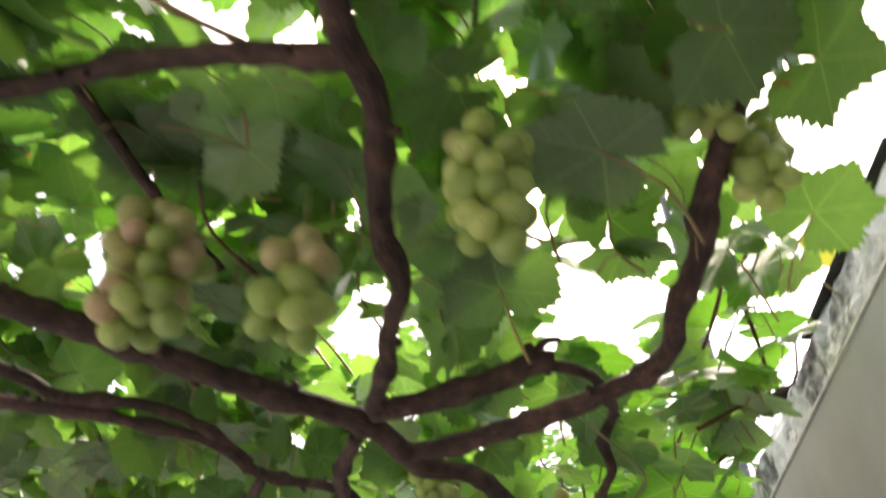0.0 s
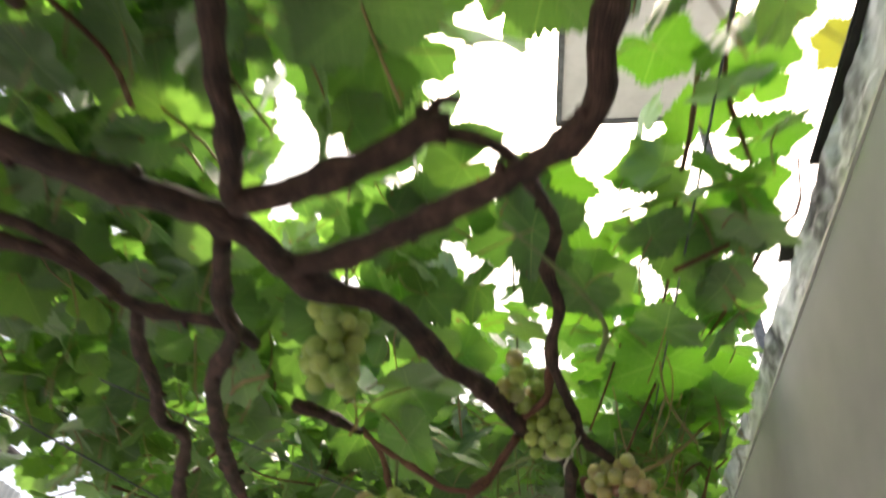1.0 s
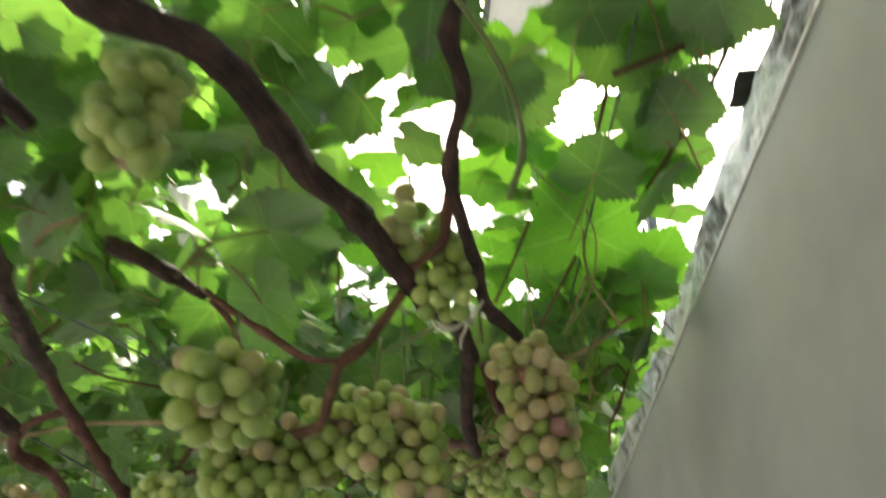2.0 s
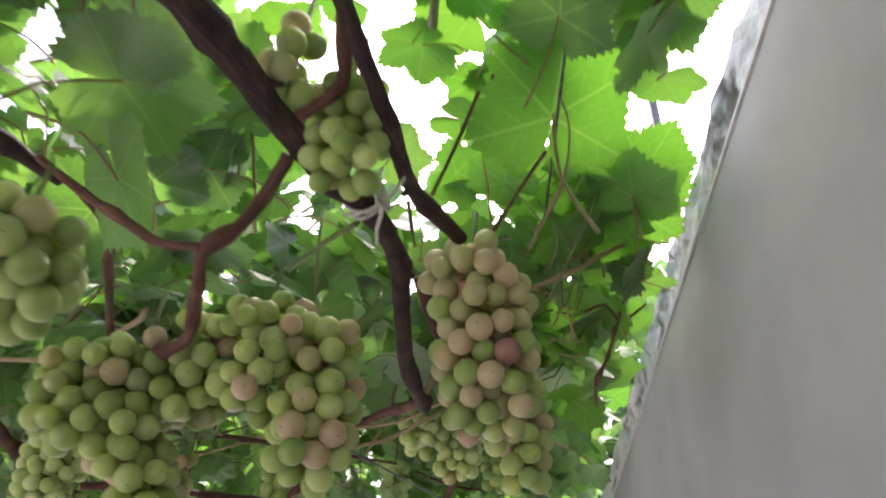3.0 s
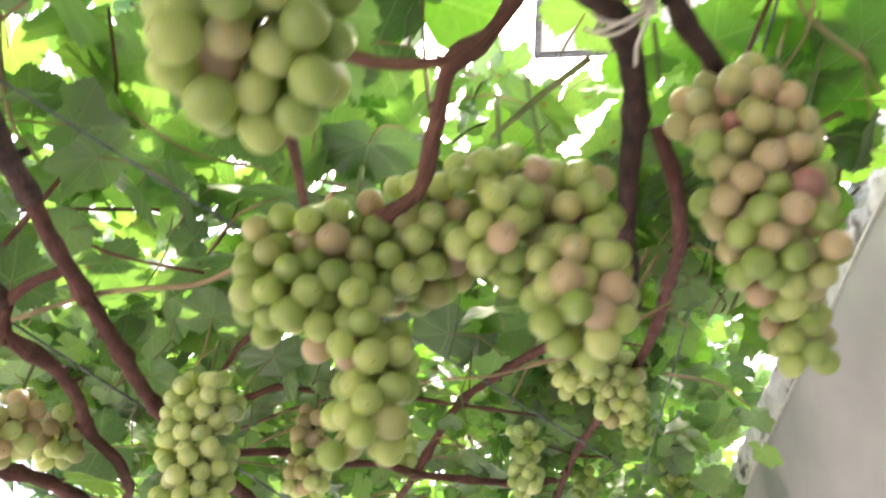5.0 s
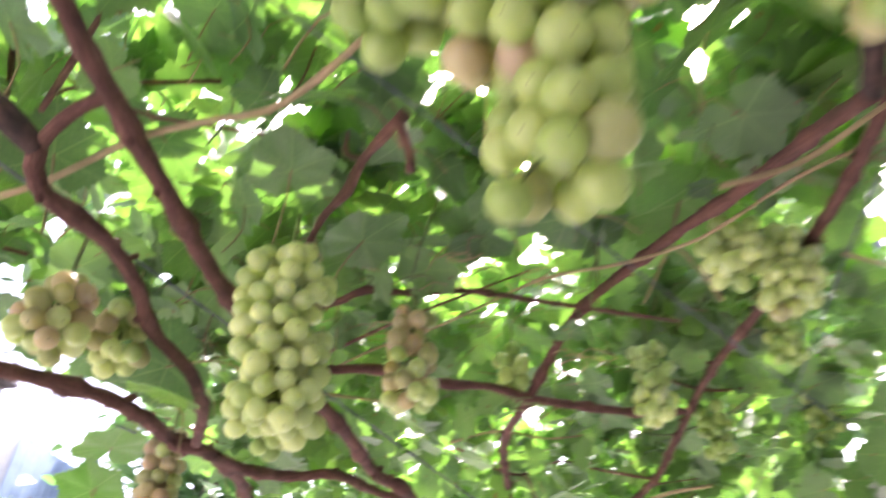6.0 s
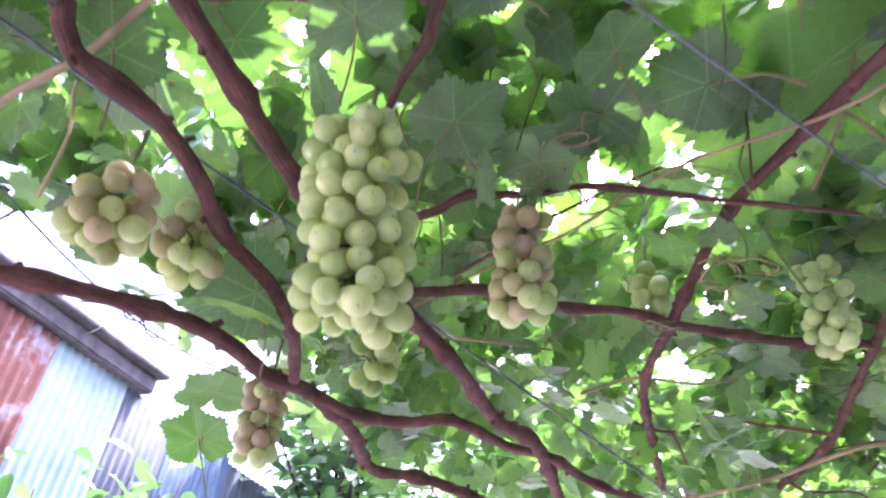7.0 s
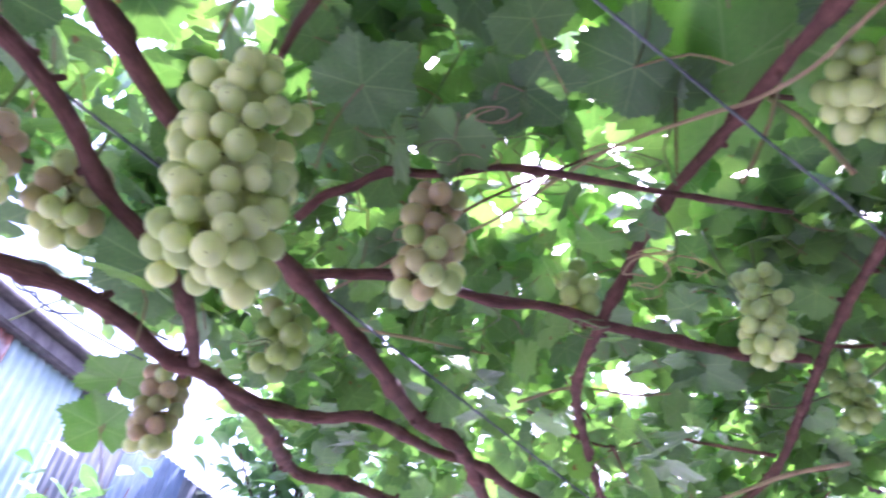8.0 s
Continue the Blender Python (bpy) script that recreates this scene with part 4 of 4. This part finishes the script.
def bunch(top, height, width, count, seed, blush=0.2, red=0.02, size=0.024, taper=0.45, lean=(0, 0), hang=None, label="", lobes=(), plain=0):
    """Berries packed round a hanging stalk: wide shoulders, tapering to the tip."""
    rnd = np.random.RandomState(seed)
    thing = new("grape_bunch")
    thing.location = top
    words = label or ("bunch of green and blush grapes hanging from the vine" if blush > 0.12 else "bunch of pale green grapes hanging from the vine")
    tagged(thing, words, "grapes", "grape bunches")
    h = rnd.uniform(0, 1, count) ** 0.85
    ang, rad = rnd.uniform(0, 2 * np.pi, count), np.sqrt(rnd.uniform(0.2, 1, count))
    weights = np.array([height] + [w[3] for w in lobes])  # longer lobes carry more berries
    which = rnd.choice(len(weights), count, p=weights / weights.sum())

    def axis(h, which=np.zeros(1, int)):
        out = np.stack([lean[0] * h * height, lean[1] * h * height, -h * height], 1)
        for k, (dx, dy, dz, part_h) in enumerate(lobes):
            sel = which == k + 1
            out[sel] = np.stack([dx + 0 * h[sel], dy + 0 * h[sel], dz - h[sel] * part_h], 1)
        return out

    def radius(h):
        return (width / 2 - size * 0.45) * np.minimum(1, 0.55 + h * 3) * (1 - (1 - taper) * h)

    p = axis(h, which) + np.stack([np.cos(ang), np.sin(ang), 0 * ang], 1) * (radius(h) * rad)[:, None]
    for step in range(70):
        d = p[:, None] - p[None]
        dist = np.linalg.norm(d, axis=2) + np.eye(count)
        push = np.clip(size * 0.93 - dist, 0, None)
        np.fill_diagonal(push, 0)
        p += (d / dist[..., None] * push[..., None]).sum(1) * 0.35
        off = p - axis(h, which)
        flat = np.linalg.norm(off[:, :2], axis=1)
        over = np.clip(flat - radius(h), 0, None)
        p[:, :2] -= off[:, :2] / (flat[:, None] + 1e-9) * (over * 0.3)[:, None]
        p[:, 2] -= off[:, 2] * 0.06
    for q, hh, ax in zip(p, h, axis(h, which)):
        k = rnd.uniform()
        me = GRAPES[2] if k < red * (1.8 - hh * 1.4) else GRAPES[1] if k < (blush + red) * (1.5 - hh) else GRAPES[plain]
        outward = Vector(q - ax) + Vector((0, 0, -0.012)) + Vector(rnd.normal(0, 0.004, 3))
        s = size / 0.024 * rnd.uniform(0.86, 1.08)
        m = Matrix.Translation(q) @ outward.to_track_quat("Z", "Y").to_matrix().to_4x4() @ Matrix.Diagonal((s, s, s * rnd.uniform(0.97, 1.08), 1))
        child("grape", me, thing).matrix_local = m
    stalk = [tube([Vector(hang or (0.0, 0.0, 0.05)), Vector((0, 0, 0.012)), Vector(axis(np.array([0.3]))[0]), Vector(axis(np.array([0.9]))[0])], 0.0021, 0.0013, 5, 0.1, 0.2, seed, 0.01)]
    for q, hh, w in zip(p[::2], h[::2], which[::2]):
        a = Vector(axis(np.array([max(0, hh - 0.1)]), np.array([w]))[0])
        stalk.append(tube([a, (a + Vector(q)) / 2 + Vector((0, 0, 0.004)), Vector(q)], 0.0011, 0.0009, 4, 0, 0, 0, 0.02, False))
    v, f, u = gather(stalk)
    child("stem", mesh_of("stem", v, f, [GREEN_STEM], u), thing, "thin green stalk")
    return thing


bunch((0.034, 1.0, 1.985), 0.052, 0.104, 40, 1, 0.1, 0.0, 0.0215, 0.65)
bunch((0.045, 1.175, 2.01), 0.15, 0.088, 128, 2, 0.15, 0.0, 0.0195, 0.6, lean=(0.1, 0.2), label="large bunch of pale green grapes with a few blush berries", lobes=((-0.036, 0.0, -0.008, 0.07), (0.03, 0.012, -0.004, 0.05)))
bunch((0.142, 1.155, 2.055), 0.1, 0.082, 128, 3, 0.24, 0.04, 0.0194, 0.7, label="wide bunch of green grapes with dusky red berries at the shoulder", lobes=((0.042, 0.018, -0.025, 0.12), (-0.045, 0.03, -0.01, 0.08)))
bunch((0.3, 1.15, 2.092), 0.132, 0.106, 96, 5, 0.78, 0.02, 0.0194, 0.6, lean=(0.12, 0.25), label="bunch of blush pink and green grapes on a brown cane")
bunch((0.35, 1.27, 2.1), 0.15, 0.06, 34, 6, 0.4, 0.0, 0.0185, 0.6)
bunch((0.208, 1.025, 2.16), 0.1, 0.072, 50, 7, 0.1, 0.0, 0.0178, 0.75)
bunch((0.172, 0.985, 2.155), 0.06, 0.05, 8, 8, 0.3, 0.0, 0.022, 0.9)
# plain=3 picks the berries with sunlight put into their colour
bunch((-0.172, 1.492, 2.068), 0.152, 0.092, 112, 9, 0.0, 0.0, 0.0186, 0.8, lean=(0.02, 0.15), label="long bunch of pale green grapes hanging between branches", plain=3)
bunch((-0.355, 1.46, 2.035), 0.065, 0.072, 26, 10, 0.75, 0.0, 0.0198, 0.8, plain=3)
bunch((-0.345, 1.535, 2.05), 0.052, 0.066, 22, 11, 0.35, 0.0, 0.0188, 0.8, plain=3)
bunch((-0.1, 1.67, 2.115), 0.1, 0.07, 38, 12, 0.75, 0.0, 0.0196, 0.75, plain=3)
bunch((0.183, 1.985, 2.238), 0.112, 0.074, 34, 13, 0.02, 0.0, 0.0212, 0.7, plain=3)
bunch((-0.43, 1.8, 2.045), 0.1, 0.058, 32, 14, 0.75, 0.03, 0.0195, 0.7, plain=3)
bunch((-0.275, 1.752, 2.065), 0.065, 0.055, 14, 15, 0.05, 0.0, 0.022, 0.7)
bunch((0.245, 1.66, 2.19), 0.055, 0.08, 28, 16, 0.0, 0.0, 0.0205, 0.9, label="small bunch of sunlit yellow-green grapes", plain=3)
bunch((0.295, 1.68, 2.19), 0.08, 0.085, 40, 17, 0.1, 0.0, 0.0205, 0.7, label="small bunch of sunlit yellow-green grapes", plain=3)
bunch((-0.01, 1.877, 2.185), 0.05, 0.055, 11, 18, 0.0, 0.0, 0.021, 0.7)
bunch((0.063, 0.324, 2.14), 0.11, 0.068, 30, 19, 0.1, 0.0, 0.0235, 0.7)
bunch((-0.069, 0.352, 2.06), 0.07, 0.06, 17, 20, 0.55, 0.05, 0.0228, 0.7)
bunch((-0.186, 0.385, 2.115), 0.1, 0.095, 38, 21, 0.4, 0.0, 0.0228, 0.6)
bunch((0.0, 0.8, 2.12), 0.095, 0.066, 32, 22, 0.02, 0.0, 0.0204, 0.7)
bunch((0.232, 0.335, 2.25), 0.09, 0.07, 24, 26, 0.2, 0.0, 0.0228, 0.7)
bunch((0.285, 0.385, 2.225), 0.075, 0.06, 18, 27, 0.5, 0.05, 0.0228, 0.7)
bunch((0.32, 2.29, 2.28), 0.09, 0.07, 20, 23, 0.0, 0.0, 0.022, 0.7)
bunch((0.37, 1.96, 2.28), 0.08, 0.065, 18, 24, 0.0, 0.0, 0.021, 0.7)
bunch((0.5, 2.27, 2.3), 0.1, 0.07, 22, 25, 0.0, 0.0, 0.022, 0.7)


# ---- single leaves that hang free of the roof ----
def free_leaf(x, y, z, size, rx, ry, rz, me, label):
    lone_leaf(me, pose(x, y, z, rx, ry, rz) @ Matrix.Diagonal((size, size, size, 1)), label)


rnd = random.Random(77)
NEAR_LEAVES = ((0.075, 0.49, 2.13, 0.115, 12, 8, 170), (0.155, 0.36, 2.16, 0.13, 8, -8, 100), (0.04, 0.45, 2.17, 0.12, -12, 8, 10), (0.2, 0.52, 2.2, 0.1, 10, 10, 320),
               (0.316, 0.83, 2.317, 0.075, 10, 0, 300), (0.39, 0.87, 2.25, 0.09, 10, 12, 100))
WALL_LEAVES = ((0.29, 1.03, 2.26, 0.1, 8, 6, 140), (0.335, 1.05, 2.265, 0.085, -6, 10, 250), (0.25, 0.9, 2.25, 0.08, 6, 10, 120), (0.272, 0.99, 2.245, 0.09, -8, 6, 200), (0.25, 1.05, 2.24, 0.08, 12, -8, 60), (0.44, 1.03, 2.25, 0.075, 10, 8, 310), (0.3, 0.86, 2.26, 0.07, 8, -10, 20), (0.2, 0.82, 2.25, 0.07, -10, 6, 170),
               (0.405, 0.66, 2.3, 0.1, 10, 5, 30), (0.425, 0.755, 2.28, 0.1, -8, 10, 250), (0.415, 0.83, 2.25, 0.09, 12, -6, 140), (0.47, 1.2, 2.25, 0.1, 15, -8, 200),
               (0.43, 0.9, 2.3, 0.1, 5, 8, 300), (0.45, 1.06, 2.22, 0.08, 20, 10, 15))
FAR_LEAVES = ((-0.13, 1.552, 2.13, 0.095, 18, 10, 250), (0.075, 1.64, 2.215, 0.115, 5, 12, 70), (-0.152, 1.418, 2.1, 0.08, 10, 0, 200), (0.575, 2.05, 2.1, 0.12, 55, 10, 40),
              (-0.018, 1.62, 2.18, 0.1, 15, -10, 330), (-0.32, 1.6, 2.0, 0.085, 20, -25, 100), (0.4, 0.99, 2.27, 0.11, 8, -10, 240), (0.44, 1.0, 2.25, 0.1, -6, 12, 20))
SUNNY_LEAVES = ((0.46, 1.215, 2.23, 0.1, 10, -8, 160), (0.405, 1.19, 2.24, 0.08, 25, 10, 20),
                (0.33, 1.2, 2.225, 0.085, 12, -14, 120), (0.28, 1.14, 2.25, 0.07, 5, 10, 300), (0.4, 1.265, 2.215, 0.09, 15, 6, 250), (0.31, 1.27, 2.2, 0.08, -12, 12, 60), (0.45, 1.3, 2.2, 0.08, 18, 12, 330),
                (0.17, 1.28, 2.22, 0.085, -8, 12, 140), (0.2, 1.34, 2.22, 0.08, 14, 4, 30))
CORNER_LEAVES = ((0.465, 1.27, 2.225, 0.085, 12, 6, 80), (0.49, 1.35, 2.22, 0.085, -8, 12, 200), (0.455, 1.4, 2.2, 0.08, 14, -6, 310), (0.495, 1.45, 2.23, 0.08, 10, 10, 150), (0.42, 1.34, 2.2, 0.08, 18, 8, 20), (0.5, 1.55, 2.21, 0.085, 12, -4, 260))
EDGE_LEAVES = ((0.131, 1.053, 2.264, 0.074, -3, 3, 225), (0.184, 1.017, 2.254, 0.060, 10, -7, 84), (0.240, 1.109, 2.310, 0.072, 10, 0, 230), (0.079, 0.992, 2.259, 0.076, 11, 0, 266), (0.293, 1.128, 2.290, 0.062, 7, 2, 108), (0.300, 0.618, 2.252, 0.082, 0, 6, 316),
               (0.364, 0.741, 2.293, 0.083, -3, 9, 160), (0.316, 0.818, 2.306, 0.082, -12, -10, 78), (0.418, 0.710, 2.308, 0.071, 3, -5, 182), (0.398, 0.872, 2.273, 0.069, 2, 2, 325), (0.307, 0.948, 2.291, 0.083, 10, 14, 241), (0.430, 0.808, 2.260, 0.082, 13, 12, 204))
PALE_LEAVES = ((-0.53, 1.83, 2.045, 0.1, 15, 10, 230), (-0.56, 1.86, 2.0, 0.09, 40, 10, 200))
# sunlit spots get the brighter leaf colour in place of more light
for spots, kinds, words in ((NEAR_LEAVES, LEAVES, ""), (WALL_LEAVES, YOUNG_LIT_LEAVES, "sunlit bright green leaf"), (FAR_LEAVES, LEAVES, ""), (SUNNY_LEAVES, YOUNG_LIT_LEAVES, "sunlit bright green leaf"), (PALE_LEAVES, YOUNG_LIT_LEAVES, "pale yellow-green leaf"), (CORNER_LEAVES, YOUNG_LIT_LEAVES, "sunlit bright green leaf"), (EDGE_LEAVES, YOUNG_LIT_LEAVES, "sunlit bright green leaf")):
    for x, y, z, size, rx, ry, rz in spots:
        free_leaf(x, y, z, size, rx, ry, rz, rnd.choice(kinds), words)


def aimed_leaf(joint, tip, size, me, label="", tilt=0.0):
    """A leaf from its stalk joint towards a point, its blade as level as that allows but for the tilt."""
    along = (Vector(tip) - Vector(joint)).normalized()
    across = Matrix.Rotation(radians(tilt), 3, along) @ along.cross(Vector((0, 0, 1))).normalized()
    m = Matrix((across, along, across.cross(along))).transposed().to_4x4()
    return lone_leaf(me, Matrix.Translation(joint) @ m @ Matrix.Diagonal((size, size, size, 1)), label)


# brighter leaf colour stands in for light that comes through these blades
aimed_leaf((0.366, 1.114, 2.228), (0.379, 1.008, 2.29), 0.166, YOUNG_LIT_LEAVES[0], "broad sunlit bright green leaf", 8)
aimed_leaf((0.47, 1.275, 2.275), (0.48, 1.2, 2.322), 0.14, YOUNG_LIT_LEAVES[1], "sunlit bright green leaf", -6)
aimed_leaf((0.4, 1.214, 2.265), (0.46, 1.2, 2.24), 0.075, YOUNG_LIT_LEAVES[2], "curled leaf with a pale grey underside", 30)
aimed_leaf((0.03, 1.071, 2.092), (0.06, 1.11, 2.03), 0.12, YOUNG_LIT_LEAVES[2], "green leaf with pale veins", 10)
aimed_leaf((0.037, 1.014, 2.135), (0.1, 1.04, 2.15), 0.13, LEAVES[5], "dark green leaf with pale veins", -8)
aimed_leaf((0.083, 1.15, 2.24), (0.09, 1.07, 2.25), 0.16, YOUNG_LIT_LEAVES[3], "broad sunlit bright green leaf", 10)
aimed_leaf((-0.375, 1.665, 2.066), (-0.459, 1.653, 2.03), 0.12, LEAVES[7], "leaf with a dull grey-green underside", 28)
aimed_leaf((-0.112, 1.68, 2.225), (-0.2, 1.62, 2.2), 0.125, LEAVES[8], "leaf with a dull grey-green underside", -20)
aimed_leaf((-0.14, 1.64, 2.16), (-0.12, 1.66, 2.1), 0.08, LEAVES[9], "", 15)
aimed_leaf((0.15, 1.68, 2.235), (0.06, 1.62, 2.24), 0.21, YOUNG_LIT_LEAVES[5], "broad green leaf with pale veins", 6)
aimed_leaf((0.2, 1.66, 2.24), (0.21, 1.58, 2.27), 0.18, YOUNG_LIT_LEAVES[4], "broad sunlit bright green leaf", -10)
aimed_leaf((0.1, 2.2, 2.25), (0.18, 2.23, 2.21), 0.15, LEAVES[11], "", 12)
aimed_leaf((0.154, 2.354, 2.19), (0.17, 2.33, 2.16), 0.06, LEAVES[3], "small pale shiny leaf", 40)
free_leaf(0.53, 0.72, 2.385, 0.07, 20, 10, 90, leaf_kind(90, YELLOW), "yellowing leaf")


# ---- shrubs and trees beyond the arbour ----
def simple_leaf(seed, mat, width):
    rnd = random.Random(seed)
    verts, faces = [], []
    for i in range(7):
        t = i / 6
        w = width * math.sin(math.pi * min(1, t * 0.92 + 0.06)) ** 0.8
        z = -0.3 * t * t + rnd.uniform(-0.02, 0.02)
        verts += [(-w, t, z + abs(w) * 0.3), (0, t, z), (w, t, z + abs(w) * 0.3)]
    for i in range(6):
        a = 3 * i
        faces += [(a, a + 1, a + 4, a + 3), (a + 1, a + 2, a + 5, a + 4)]
    return mesh_of("leaf", verts, faces, [mat], [(v[0], v[1]) for v in verts])


OVAL = [simple_leaf(i, SHRUB, 0.22 + 0.04 * i) for i in range(4)]


def leafy(name, base, height, spread, leaves, size, seed, label, category, stems=7, bare=0.25):
    """Stems that fork from one foot, each carrying leaves along its upper length."""
    rnd = random.Random(seed)
    thing = tagged(new(name), label, category)
    thing.location = base
    tips, pieces = [], []
    foot = Vector((0, 0, -0.05))
    crown = Vector((0, 0, height * bare))
    if bare > 0.2:
        v, f, u = tube([foot, crown * 0.5 + Vector((0.02, 0.01, 0)) * height, crown], 0.03 * height, 0.018 * height, 9, 0.15, 0.1, seed, height * 0.05)
        child("trunk", mesh_of("trunk", v, f, [BARK], u), thing)
    for i in range(stems):
        a, out = rnd.uniform(0, 6.28), rnd.uniform(0.25, 1.0)
        start = crown if bare > 0.2 else foot
        end = Vector((math.cos(a) * spread * out, math.sin(a) * spread * out, height * rnd.uniform(0.65, 1.0)))
        mid = start.lerp(end, 0.5) + Vector((rnd.uniform(-1, 1), rnd.uniform(-1, 1), 0.6)) * spread * 0.2
        line = [start, mid, end]
        v, f, u = tube(line, 0.008 * height + 0.003, 0.003, 6, 0.1, 0.1, seed + i, height * 0.05)
        child("limb", mesh_of("limb", v, f, [BARK], u), thing)
        tips.append(spline(line, height * 0.02))
    items = []
    for i in range(leaves):
        line = rnd.choice(tips)
        k = int(len(line) * rnd.uniform(0.35, 1.0) ** 0.7) - 1
        p = line[max(0, k)] + Vector((rnd.gauss(0, 1), rnd.gauss(0, 1), rnd.gauss(0, 0.8))) * spread * 0.16
        s = size * rnd.uniform(0.6, 1.25)
        items.append((rnd.choice(OVAL), pose(p.x, p.y, p.z, rnd.uniform(-30, 60), rnd.gauss(0, 25), rnd.uniform(0, 360)) @ Matrix.Diagonal((s, s, s, 1))))
    ob = merge("crown", items, "", "")
    ob.parent = thing
    del ob["kind"]
    return thing


leafy("shrub", (-2.35, 3.3, 0), 2.66, 0.45, 1100, 0.1, 3, "light green leafy shrub in front of the metal shed", "shrub", 12, 0.1)
leafy("shrub", (-2.25, 3.65, 0), 2.52, 0.42, 1000, 0.1, 5, "light green leafy shrub in front of the metal shed", "shrub", 12, 0.1)
leafy("tree", (-2.3, 5.9, 0), 4.5, 1.1, 2600, 0.13, 6, "dense dark green tree beside the metal shed", "tree", 22, 0.22)
leafy("tree", (1.3, 6.2, 0), 6.2, 1.3, 1800, 0.16, 9, "tall green tree behind the arbour", "tree", 16, 0.4)
leafy("tree", (-1.0, 8.5, 0), 4.6, 1.8, 2200, 0.18, 12, "broad green tree behind the arbour", "tree", 18, 0.35)
leafy("tree", (3.4, 8.0, 0), 5.0, 1.7, 1800, 0.18, 14, "broad green tree behind the arbour", "tree", 18, 0.35)
